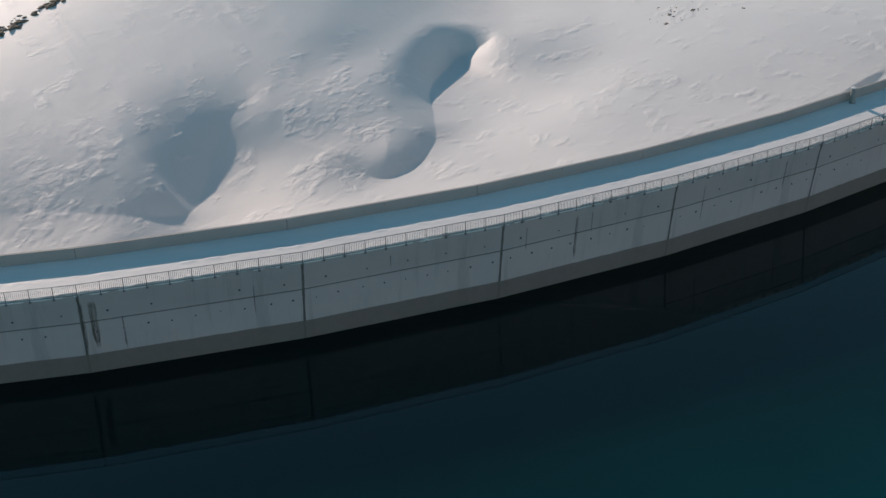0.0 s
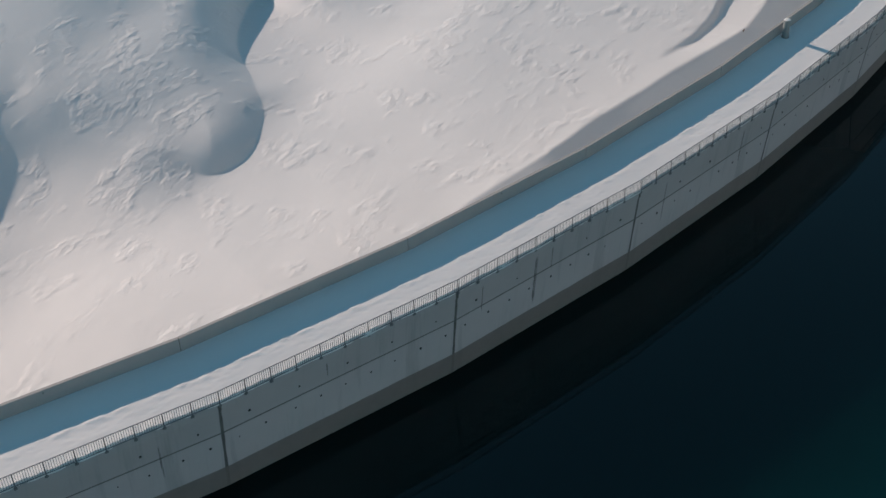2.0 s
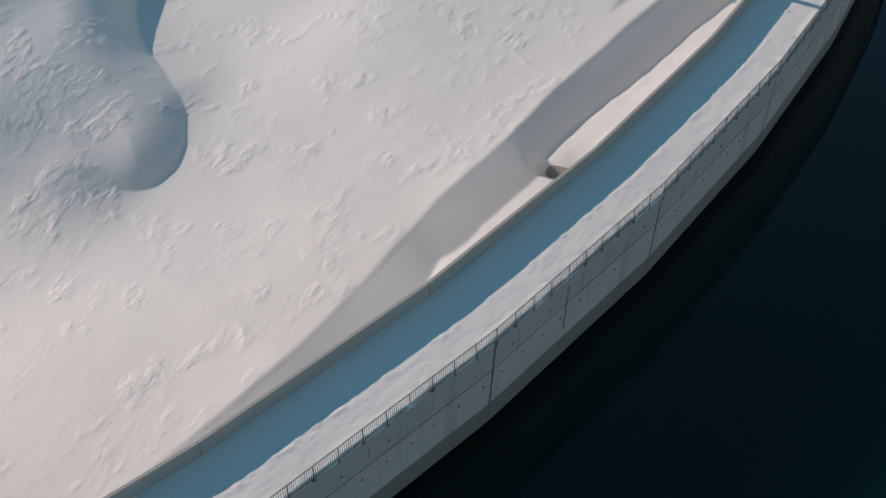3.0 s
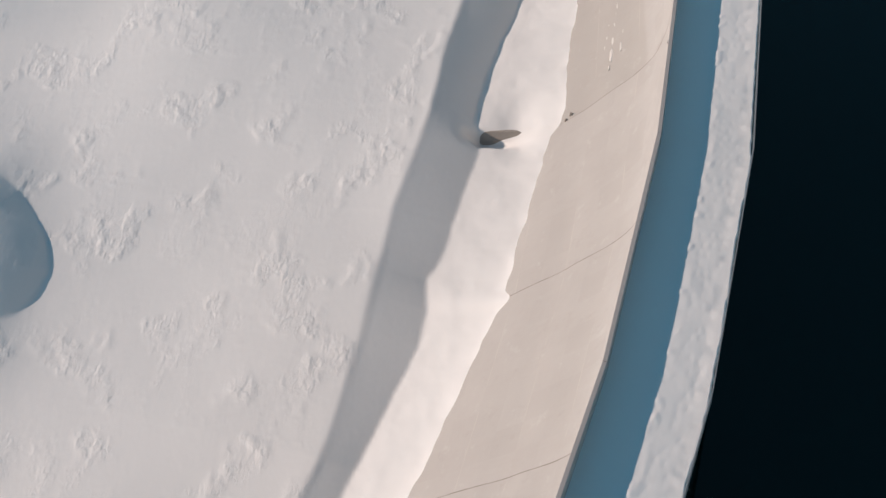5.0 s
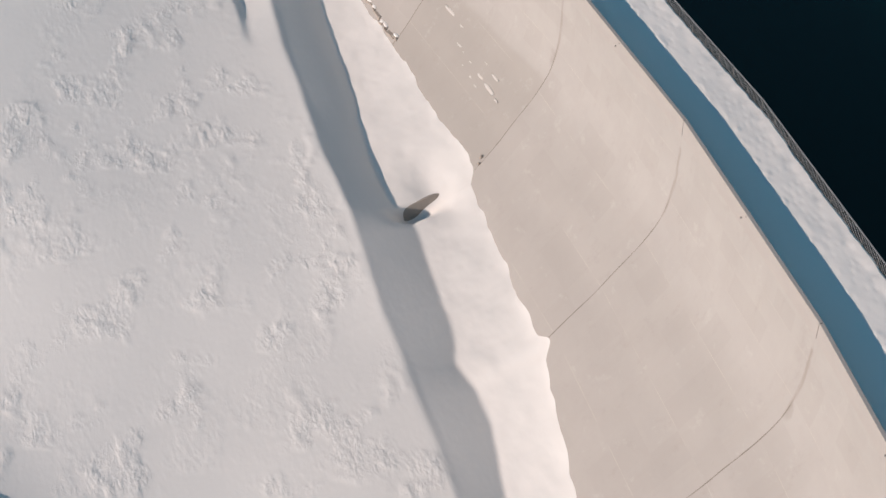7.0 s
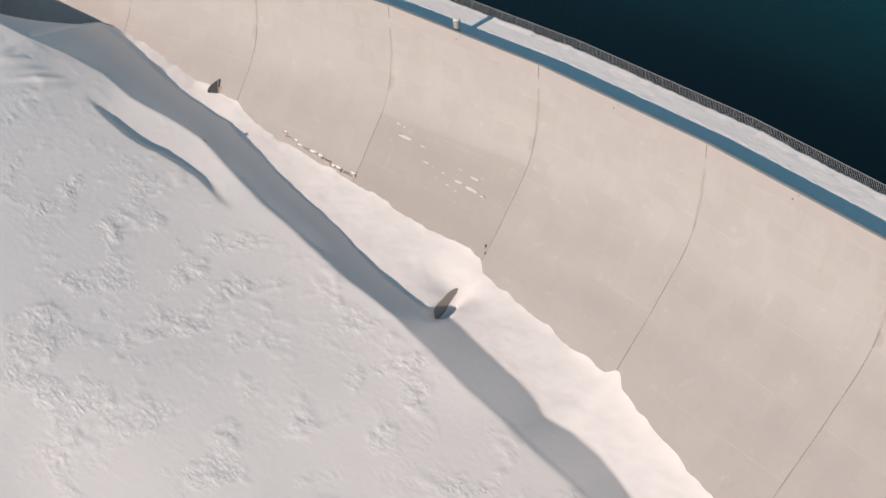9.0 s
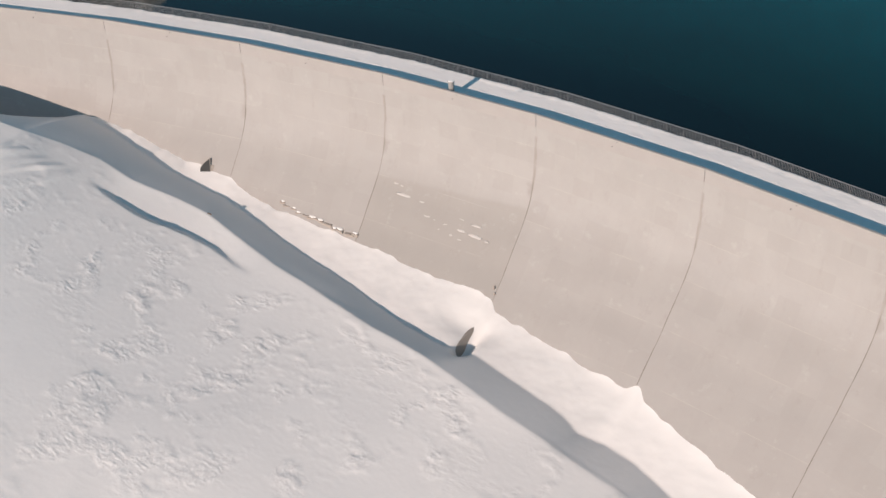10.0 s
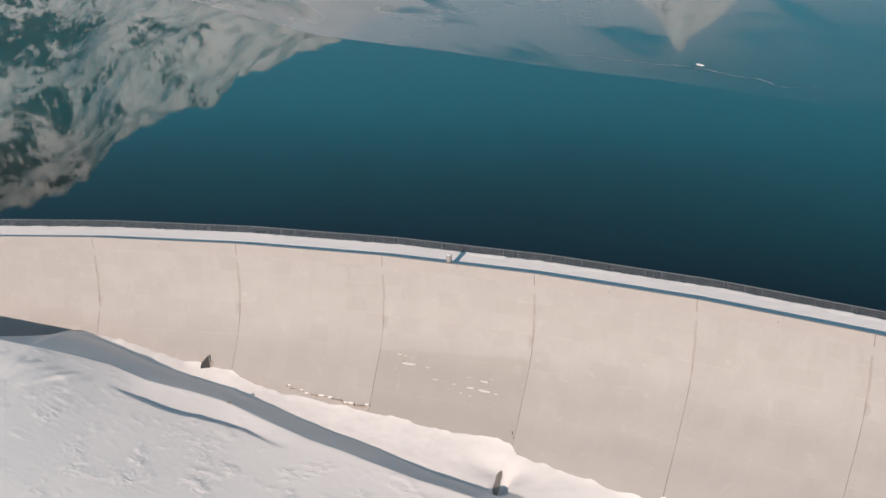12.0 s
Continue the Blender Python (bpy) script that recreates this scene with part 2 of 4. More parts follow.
def water_material():
    """Clear cold lake water: light spreads some metres in it before it comes back teal."""
    n = Nodes("lake_water")
    p = n.mapped("Object")
    # near-black beside the dam, teal farther out: the dam's shade put into the colour
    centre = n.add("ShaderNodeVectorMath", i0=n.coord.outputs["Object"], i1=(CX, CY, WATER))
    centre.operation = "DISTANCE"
    out_of_shade = n.step(n.math("ADD", centre.outputs["Value"], n.math("MULTIPLY", n.noise(p, 0.02, 3), 25.0)), R + 27, R + 92)
    shaded_teal = n.mix(out_of_shade, (0.0006, 0.010, 0.010), (0.0003, 0.092, 0.108))
    ripple = n.noise(n.mapped("Object", scale=(1, 2.0, 1)), 1.6, 4, 0.6)
    swell = n.bump(n.noise(p, 0.25, 2), 0.08, 0.05)
    n.bsdf.subsurface_method = "BURLEY"
    n.bsdf.inputs["Subsurface Weight"].default_value = 1.0
    n.bsdf.inputs["Subsurface Radius"].default_value = (0.5, 1.0, 1.0)
    n.bsdf.inputs["Subsurface Scale"].default_value = 12.0
    return n.done(shaded_teal, 0.012, n.bump(ripple, 0.06, 0.012, swell), IOR=1.333, Specular_IOR_Level=0.5)


def ice_material():
    """A thin frozen skin: grey where it is thick, clear where it is not."""
    n = Nodes("thin_ice")
    p = n.mapped("Object")
    n.done(n.mix(n.noise(p, 0.15, 5), (0.58, 0.60, 0.60), (0.42, 0.46, 0.47)), 0.25, n.bump(n.noise(p, 0.2, 3), 0.06, 0.02))
    clear = n.add("ShaderNodeBsdfTransparent")
    mixer = n.add("ShaderNodeMixShader")
    thick = n.step(n.noise(n.mapped("Object", scale=(0.5, 1.0, 1)), 0.06, 5, 0.6, 0.5), 0.36, 0.52)
    x = n.add("ShaderNodeSeparateXYZ", Vector=n.coord.outputs["Object"]).outputs[0]
    n.tree.links.new(n.math("MULTIPLY", thick, n.math("ADD", 0.04, n.math("MULTIPLY", n.step(x, 60, 140), 0.5))), mixer.inputs[0])
    n.tree.links.new(clear.outputs[0], mixer.inputs[1])
    n.tree.links.new(n.bsdf.outputs[0], mixer.inputs[2])
    n.tree.links.new(mixer.outputs[0], n.out.inputs[0])
    return n.mat


def mountain_material():
    """Snow on the gentle slopes, rock and dark conifers on the steep ones."""
    n = Nodes("mountain_side")
    p = n.mapped("Object")
    geo = n.add("ShaderNodeNewGeometry")
    steep = n.add("ShaderNodeSeparateXYZ", Vector=geo.outputs["Normal"]).outputs[2]
    broken = n.math("ADD", steep, n.math("MULTIPLY", n.math("SUBTRACT", n.noise(n.mapped("Object", scale=(1, 1, 0.3)), 0.16, 8, 0.85), 0.5), 2.0))
    bare = n.step(broken, 0.37, 0.29)
    rock = n.mix(n.noise(p, 0.12, 6, 0.7), (0.22, 0.195, 0.17), (0.08, 0.075, 0.07))
    tone = n.mix(bare, (0.93, 0.91, 0.89), rock)
    sep = n.add("ShaderNodeSeparateXYZ", Vector=n.coord.outputs["Object"])
    share = n.math("MULTIPLY", n.step(sep.outputs[1], -60, 90), 0.15)
    stand = n.math("ADD", share, n.noise(n.mapped("Object", scale=(1, 1, 0.25)), 0.06, 8, 0.8, 0.2))
    woods = n.math("MULTIPLY", n.step(stand, 0.62, 0.68), n.step(sep.outputs[2], 170, 90))
    tone = n.mix(n.math("MULTIPLY", woods, 0.92), tone, (0.03, 0.04, 0.036))
    return n.done(tone, 0.85, n.bump(n.noise(p, 0.12, 6, 0.7), 0.8, 3.0))


SNOW = snow_material("packed_snow", 1.0)
ROAD_SNOW = snow_material("road_snow", 0.6)
BANK_SNOW = snow_material("snow_patch", 0.3)
VALLEY = face_concrete()
DAMP = face_concrete("damp_valley_face_concrete", 0.32)
FROST = plain("thin_frost", (0.50, 0.475, 0.455), 0.7, 5.0, 0.15)
LAKE_WALL = lake_concrete()
PARAPET = plain("parapet_concrete", (0.375, 0.35, 0.334), 0.85, 4.0, 0.2)
STEEL = plain("galvanised_steel", (0.24, 0.25, 0.26), 0.5, 8.0, 0.15, 0.1)
DARK_STEEL = plain("weathered_steel", (0.20, 0.20, 0.20), 0.55, 8.0, 0.2, 0.5)
ROCK = plain("bare_rock", (0.16, 0.125, 0.10), 0.9, 2.5, 0.5, 0, 0.8, 0.08)
RIB_ROCK = plain("rib_rock", (0.17, 0.135, 0.10), 0.9, 3.0, 0.5, 0.0, 0.6, 0.04)
FIN = plain("old_concrete", (0.35, 0.31, 0.275), 0.9, 3.0, 0.35)
PIPE = plain("painted_pipe", (0.30, 0.29, 0.28), 0.6, 6.0, 0.2)
HOLE = plain("tie_hole_shadow", (0.05, 0.05, 0.05), 0.9)
RUST = rust_material()
ICE_RIDGE = plain("ridged_ice", (0.42, 0.47, 0.49), 0.5)
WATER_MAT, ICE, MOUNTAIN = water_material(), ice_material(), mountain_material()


# ---- small mesh helpers ----
def mesh_from(name, bm, material, smooth=False):
    bmesh.ops.recalc_face_normals(bm, faces=bm.faces)
    me = bpy.data.meshes.new(name)
    bm.to_mesh(me)
    bm.free()
    me.materials.append(material)
    if smooth:
        me.polygons.foreach_set("use_smooth", [True] * len(me.polygons))
    return me


def part(name, bm, material, parent, label="", smooth=False):
    ob = new(name, bm if isinstance(bm, bpy.types.Mesh) else mesh_from(name, bm, material, smooth))
    ob.parent = parent
    return tagged(ob, label) if label else ob


def box(bm, x0, x1, y0, y1, z0, z1, bevel=0.0):
    made = bmesh.ops.create_cube(bm, size=1, matrix=Matrix.Translation(((x0 + x1) / 2, (y0 + y1) / 2, (z0 + z1) / 2)) @ Matrix.Diagonal((x1 - x0, y1 - y0, z1 - z0, 1)))
    if bevel:
        edges = {e for v in made["verts"] for e in v.link_edges}
        bmesh.ops.bevel(bm, geom=list(edges), offset=bevel, segments=1, affect="EDGES")
    return bm


def tube(bm, a, b, radius, sides=8, radius2=None):
    a, b = Vector(a), Vector(b)
    m = Matrix.Translation((a + b) / 2) @ (b - a).to_track_quat("Z", "Y").to_matrix().to_4x4()
    bmesh.ops.create_cone(bm, cap_ends=True, segments=sides, radius1=radius, radius2=radius if radius2 is None else radius2, depth=(b - a).length, matrix=m)
    return bm


def grid_mesh(name, X, Y, Z, material, keep=None):
    """A smooth sheet from arrays of coordinates."""
    h, w = X.shape
    me = bpy.data.meshes.new(name)
    idx = np.arange(h * w).reshape(h, w)
    q = np.stack([idx[:-1, :-1], idx[:-1, 1:], idx[1:, 1:], idx[1:, :-1]], -1).reshape(-1, 4)
    if keep is not None:
        q = q[keep.reshape(-1)]
    me.vertices.add(h * w)
    me.vertices.foreach_set("co", np.stack([X, Y, Z], -1).astype(np.float32).ravel())
    me.loops.add(q.size)
    me.loops.foreach_set("vertex_index", q.ravel().astype(np.int32))
    me.polygons.add(len(q))
    me.polygons.foreach_set("loop_start", np.arange(0, q.size, 4, dtype=np.int32))
    me.polygons.foreach_set("use_smooth", np.ones(len(q), dtype=bool))
    me.update(calc_edges=True)
    me.validate()
    me.materials.append(material)
    return me


def lattice(x, y, seed):
    """Smooth noise of -1 to 1, one hump per unit."""
    xi, yi = np.floor(x).astype(np.int64), np.floor(y).astype(np.int64)
    fx, fy = x - xi, y - yi
    fx, fy = fx * fx * fx * (fx * (fx * 6 - 15) + 10), fy * fy * fy * (fy * (fy * 6 - 15) + 10)

    def at(i, j):
        n = (i * 374761393 + j * 668265263 + seed * 974634777) & 0x7FFFFFFF
        n = ((n ^ (n >> 13)) * 1274126177) & 0x7FFFFFFF
        return ((n ^ (n >> 16)) & 0xFFFF) / 32767.5 - 1
    a, b, c, d = at(xi, yi), at(xi + 1, yi), at(xi, yi + 1), at(xi + 1, yi + 1)
    return (a * (1 - fx) + b * fx) * (1 - fy) + (c * (1 - fx) + d * fx) * fy


def layered(x, y, size, seed, octaves=4, gain=0.5):
    total, amp = 0.0, 1.0
    for o in range(octaves):
        f = 2.03 ** o / size
        total, amp = total + amp * lattice(x * f + 17.3 * o, y * f - 9.1 * o, seed + o), amp * gain
    return total


def ease(t):
    t = np.clip(t, 0, 1)
    return t * t * (3 - 2 * t)


# ---- the ground: one sheet of snow below the dam, lake bed behind it ----
E1, E2 = Vector((0.84814, 0.52977)), Vector((-0.52977, 0.84814))
OX, OY = 28.674, 102.505
LIGHT = (0.545, -0.838)


def bowl(x, y, cx, cy, long, wide, turn, depth, power=2.0):
    c, s = math.cos(radians(turn)), math.sin(radians(turn))
    a, b = ((x - cx) * c + (y - cy) * s) / long, (-(x - cx) * s + (y - cy) * c) / wide
    return depth * np.exp(-np.power(a * a + b * b, power / 2 * 1.0))


def scarp(x, y, line):
    """A wind-cut step along a line of (x, y, depth, run, back): the ground rolls over
    towards the line from its right-hand side and climbs out slowly beyond it."""
    knots = np.array(line, float)
    fine = []
    for i in range(len(knots) - 1):
        a, b, c, d = knots[max(i - 1, 0)], knots[i], knots[i + 1], knots[min(i + 2, len(knots) - 1)]
        for t in np.arange(0, 1, 1 / 6):
            fine.append(0.5 * (2 * b + (c - a) * t + (2 * a - 5 * b + 4 * c - d) * t * t + (3 * b - 3 * c + d - a) * t ** 3))
    fine.append(knots[-1])
    best, side = np.full(x.shape, 1e9), np.zeros(x.shape)
    depth, run, back, weight = (np.full(x.shape, 1e-15) for _ in range(4))
    for (x0, y0, d0, r0, b0), (x1, y1, d1, r1, b1) in zip(fine, fine[1:]):
        ex, ey = x1 - x0, y1 - y0
        long = math.hypot(ex, ey)
        f = np.clip(((x - x0) * ex + (y - y0) * ey) / (long * long), 0, 1)
        ax, ay = x - x0 - f * ex, y - y0 - f * ey
        far = np.hypot(ax, ay)
        best = np.minimum(far, best)
        w = long / (0.3 + far * far) ** 3
        side = side + w * (ex * ay - ey * ax) / (long * np.maximum(far, 1e-6))
        depth, run, back, weight = depth + w * max(d0, 0), run + w * r0, back + w * b0, weight + w
    depth, run, back, side = depth / weight, run / weight, back / weight, ease(0.5 + 0.9 * side / weight)
    return depth * (np.clip(1 - best / run, 0, 1) ** 2 * (1 - side) + (1 - ease(best / back)) * side)


SCARP_WEST = [(-38, 121.5, 0, 18, 40), (-48, 124, 0.7, 20, 40), (-60, 127, 1.8, 26, 40), (-95, 134, 2.8, 28, 40)]
SCARP_HOLLOW = [(-18, 148, 0, 9, 30), (-21.2, 144.6, 0.1, 10, 30), (-23.9, 143.4, 0.6, 12, 30), (-25.7, 141.2, 1.3, 15, 30), (-27.0, 138.2, 2.3, 17, 30), (-27.3, 134.4, 2.8, 18, 30), (-27.8, 130.4, 2.8, 18, 28), (-28.6, 127.4, 2.3, 16, 22), (-30.3, 126.6, 1.9, 14, 18), (-32.5, 126.2, 1.5, 14, 18), (-38, 126.5, 0.9, 14, 20), (-46, 128, 0.6, 14, 24)]
SCARP_SMALL = [(-36.5, 122.6, 0, 6, 20), (-34.5, 121.8, 0.3, 6, 20), (-33.0, 120.2, 0.6, 6, 20), (-32.7, 118.4, 0.6, 6, 20), (-33.4, 115.7, 0.4, 6, 20), (-34.8, 112.5, 0, 6, 20)]
SCARP_EAST = [(11, 162, 0, 5, 14), (7, 161.2, 0.2, 5, 14), (5.2, 160.8, 1.2, 5, 14), (2.9, 160.4, 2.6, 5.5, 16), (1.4, 160.0, 3.0, 5.5, 22), (-0.2, 156.4, 3.0, 5.5, 26), (-1.6, 151.4, 2.5, 6, 26), (-2.1, 146.9, 1.9, 6.5, 26), (-1.6, 142.0, 1.1, 7, 26), (-1.5, 138.6, 0.8, 6, 24), (-1.3, 135.5, 1.2, 5.5, 22), (-2.0, 132.8, 1.4, 5.5, 20), (-2.8, 130.8, 1.5, 5.5, 20), (-4.3, 128.9, 1.5, 6, 18), (-6.6, 128.0, 1.4, 6, 18), (-8.6, 128.5, 1.1, 5.5, 18), (-10.8, 130.2, 0.5, 5.5, 18), (-12.6, 132.4, 0, 6, 18), (-14.5, 136, 0, 6, 18)]


def soft_ramp(x):
    return 0.5 * (x + np.sqrt(x * x + 16))


def open_field(x, y):
    """The snow field away from the dam."""
    p, q = (x - OX) * E1.x + (y - OY) * E1.y, (x - OX) * E2.x + (y - OY) * E2.y
    field = -13.83 + 0.199 * np.clip(p, -60, 70)
    field = field - 1.2 * np.exp(-((q - 46) / 9) ** 2) * ease((p + 14) / 12) * ease((30 - p) / 20)
    # the high drifts up the valley, and the steps that the wind has cut below them
    up = -0.545 * x + 0.838 * (y - 140)
    field = field + 8.0 * ease((up + 8) / 70) * ease((10 - x) / 26)
    field = field - scarp(x, y, SCARP_WEST) - scarp(x, y, SCARP_HOLLOW) - scarp(x, y, SCARP_SMALL) - scarp(x, y, SCARP_EAST) - bowl(x, y, -13, 151, 8, 5, 60, 0.6)
    field = field + 3.4 * ease((80 - q) / 60) * ease((p + 12) / 20) - 3.4 * ease((p + 12) / 20)
    # the field lies nearly level away from the dam
    r = R - np.hypot(x - CX, y - CY)
    a = np.arctan2(y - CY, x - CX) - A0
    u = R * np.arctan2(np.sin(a), np.cos(a))
    field = field + 0.088 * (soft_ramp(r - 29) - soft_ramp(r - 57)) * ease((42 - u) / 34)
    far = ease((q - 110) / 300)
    field = field + far * (25 + 30 * layered(x, y, 260, 5, 4)) + ease((np.abs(p) - 75) / 60) * (14 + 6 * layered(x, y, 60, 8, 3))
    return field + 0.10 * layered(x, y, 34, 31, 2)


# patches on the field: middle and reach of the finely broken crust and of the scalloped ridges
CRUSTED = [(7.7, 143.0, 2.4), (-11.8, 141.7, 4.4), (-8.5, 136.0, 2.7), (-16.9, 139.6, 3.0), (-15.8, 130.1, 3.6), (-10.6, 128.3, 2.5), (-15.3, 121.6, 2.4), (-20.7, 120.4, 2.5),
           (-13.1, 146.5, 1.9), (-8.4, 146.4, 1.6), (-46.7, 130.0, 3.7), (-42.0, 132.8, 3.8), (-39.6, 136.9, 3.6), (-34.8, 140.2, 3.4), (-29.4, 144.7, 3.0), (-26.6, 161.6, 4.3),
           (25.4, 120.1, 1.6), (25.4, 137.1, 1.3), (25.7, 128.2, 1.6), (28.1, 131.3, 1.5), (-0.1, 126.6, 2.0), (18.8, 141.1, 1.8), (29.3, 138.6, 1.4), (28.8, 157.4, 2.6)]
RIDGED = [(18.4, 119.0, 2.8), (14.4, 115.4, 2.8), (8.5, 112.4, 2.9), (3.2, 114.7, 1.9), (12.1, 129.7, 1.8), (15.7, 135.8, 2.7), (19.9, 132.5, 2.1), (16.3, 122.6, 1.8),
          (2.6, 132.2, 1.0), (9.4, 117.8, 2.7), (2.1, 123.4, 2.4), (26.0, 128.2, 2.2), (6.5, 117.8, 3.4), (50.2, 141.7, 3.1), (18.7, 141.2, 2.4), (-48.7, 159.6, 4.8), (20.2, 121.1, 2.0), (17.0, 117.7, 2.5), (-14.8, 130.5, 2.6)]


def patched(x, y, spots, seed):
    """1 inside the patches, with ragged edges, 0 on the smooth snow."""
    edge = 0.55 * layered(x, y, 2.6, seed, 3)
    cover = np.zeros(np.shape(x))
    for cx, cy, reach in spots:
        cover = np.maximum(cover, 1.0 - np.hypot(x - cx, y - cy) / reach)
    return ease((cover + edge * (cover > -1)) * 1.8)


def crusted(x, y):
    return patched(x, y, CRUSTED, 65)


def ridged(x, y):
    return patched(x, y, RIDGED, 69)


def ground_height(x, y):
    dx, dy = x - CX, y - CY
    r = R - np.hypot(dx, dy)
    a = np.arctan2(dy, dx) - A0
    u = R * np.arctan2(np.sin(a), np.cos(a))
    field = open_field(x, y) + 0.03 * layered(x, y, 9, 21, 3)
    # scalloped ridges cut by the wind in patches, their steep sides turned to the dam
    wander = 0.8 * layered(x, y, 3.4, 41, 3) + 0.35 * layered(x, y, 0.9, 47, 2)
    phase = r / 1.7 + wander
    saw = phase - np.floor(phase)
    saw = np.where(saw < 0.78, saw / 0.78, (1 - saw) / 0.22)
    broken = ease(1.4 * layered(x * E1.x + y * E1.y, (y * E2.y + x * E2.x) * 1.6, 2.0, 57, 3) - 0.3)
    field = field + 0.045 * ridged(x, y) * saw * broken
    fine = crusted(x, y)
    field = field + 0.035 * fine * ease(3.0 * layered(x * 1.0, y, 1.1, 63, 3))
    # the moat between the snow field and the dam: the bank leaning on the wall, the trough, the lip of the field
    zc = np.interp(u, [-70, -50, -35, -25, -17, -10, -3.5, -0.6, 0.2, 7, 13, 20, 24, 27, 30, 35, 39, 43, 46, 50, 52, 60, 90], [-28, -22.6, -19.2, -17.1, -16, -15.3, -14.9, -14.6, -14, -13.8, -13.5, -13.2, -13.0, -12.6, -11.7, -11.15, -10.5, -9.9, -9.4, -9.7, -12.5, -14, -14])
    zc = zc + 0.8 * np.exp(-((u + 15.2) / 0.7) ** 2) + 0.10 * layered(u, u * 0, 1.6, 85, 3)
    rc = np.interp(-zc, FACE_Z, FACE_R)
    knots = [-70, -50, -28, -20, -9, -2, 1, 6, 12, 18, 23.5, 28, 32.5, 36, 40, 44, 47.5, 60, 90]
    re = np.interp(u, [-70, -50, -28, -25, -21.5, -18.5, -15.7, -13.5, -11.6, -7.8, -4, -2, 1, 5, 8.2, 12, 17, 20, 23.5, 26.6, 28, 29.2, 30.7, 32.6, 36, 40, 44, 47.5, 60, 90],
                   [20, 17, 14.9, 14.5, 13.95, 13.4, 13.45, 13.95, 13.45, 13.05, 12.7, 12.45, 13.1, 12.85, 12.15, 11.1, 10.25, 9.5, 8.5, 7.8, 7.35, 6.85, 6.9, 6.55, 6.2, 5.1, 3.8, 3.2, 2.6, 2.4])
    rl = np.interp(u, knots, [22, 19.5, 17.1, 17.1, 17.25, 16.5, 16.1, 15.85, 15.0, 14.05, 12.6, 11.3, 11.2, 11.4, 10.6, 10.9, 11.6, 11, 10])
    zl = np.interp(u, knots, [-29.5, -23.8, -18.2, -17.0, -15.0, -14.15, -13.75, -13.3, -12.75, -12.2, -11.6, -11.0, -10.1, -9.3, -8.3, -7.25, -6.1, -4.2, -2])
    drop = np.interp(u, knots, [0.8, 0.7, 0.75, 0.85, 1.1, 1.2, 1.35, 1.4, 1.5, 1.6, 1.55, 1.65, 1.75, 1.9, 2.15, 2.5, 3.0, 8.5, 9])
    bend = np.interp(u, [-4, 2], [-0.03, -0.07])
    ze = zl - drop
    al = A0 + u / R
    beyond = np.clip(r - rl, 0, None)
    gap = zl - open_field(CX + (R - rl) * np.cos(al), CY + (R - rl) * np.sin(al))
    hill = field + gap * np.exp(-beyond / np.interp(u, [-20, 10, 30, 45], [14, 24, 18, 10]))
    hill = hill - 0.7 * (1 - np.exp(-beyond / 8)) * np.exp(-beyond / 28) * ease((u + 14) / 8) * ease((46 - u) / 10)
    # the drift tongue leans towards the sun, with a hollow behind it
    rim = np.interp(u, [15, 20, 24, 30, 36, 42], [17.0, 16.2, 15.5, 15.2, 14.7, 13.8]) + 0.25 * layered(u, u * 0, 4, 77, 2)
    fall = np.interp(u, [19, 24, 30, 35, 39], [0.0, 0.2, 0.31, 0.25, 0.0])
    back = ease((r - rim + 0.8) / 0.8)
    hill = hill + 0.5 * fall * back * np.exp(-np.clip(r - rim, 0, None) / 15) - fall * np.clip((r - rl) / np.clip(rim - 1.0 - rl, 1, 9), 0, 1) * (1 - back)
    # ridges blown down the hillside
    for at, lean, tall in ((40.6, 0.5, 0.12), (42.4, 0.7, 0.2), (43.8, 0.45, 0.16), (45.6, 0.6, 0.22), (47.4, 0.4, 0.14), (49.5, 0.5, 0.2)):
        side = u - at - lean * (r - 14) - 0.25 * np.sin(r * 0.9 + at)
        hill = hill + tall * np.where(side > 0, np.exp(-(side / 0.8) ** 2), np.exp(-(side / 0.3) ** 2)) * ease((r - 13) / 2) * ease((19 - r) / 5)
    part_way = np.clip((r - rc) / (re - rc), -2, 1)
    bank = zc + (ze - zc) * np.where(part_way > 0, np.abs(part_way) ** 0.7, part_way) + 0.03 * layered(x, y, 1.5, 81, 3) + 0.06 * layered(u, r * 0.2, 1.7, 83, 2) * np.exp(-((r - rc) / 0.5) ** 2)
    wob = 0.12 * layered(u, r * 0.3, 5.0, 71, 2)
    t = np.clip((r - re - wob) / (rl - re), 0, 1)
    slope = ze + (zl - ze) * (t - bend * 4 * t * (1 - t) * (1 - 0.5 * t))
    z = np.where(r < re + wob, bank, slope)
    soft = ease((r - rl + 0.5) / 1.0)
    z = z + (hill - z) * soft
    # a pit beside the spur
    z = z - 0.45 * np.exp(-((r - 10.0) / 1.5) ** 2) * np.exp(-((u - 0.3) / 3) ** 2)
    z = z - 1.2 * np.exp(-(np.where(r > 12.3, (r - 12.3) / 1.0, (r - 12.3) / 1.9)) ** 2) * np.where(u > -0.65, np.exp(-((u + 0.65) / 0.62) ** 4), np.exp(-((u + 0.65) / 0.6) ** 2))
    z = np.where(r < -1.5, -45.0, np.maximum(z, -44))
    # the valley sides that the dam leans on
    west, east = ease((-u - 92) / 22) * ease((22 - r) / 18), ease((u - 92) / 22) * ease((r + 16) / 10) * ease((22 - r) / 18)
    climb = 1.5 + np.clip(0.06 * (np.abs(u) - 92), 0, 6) + 0.8 * layered(x, y, 30, 61, 4)
    return z + (climb - z) * np.maximum(west, east)


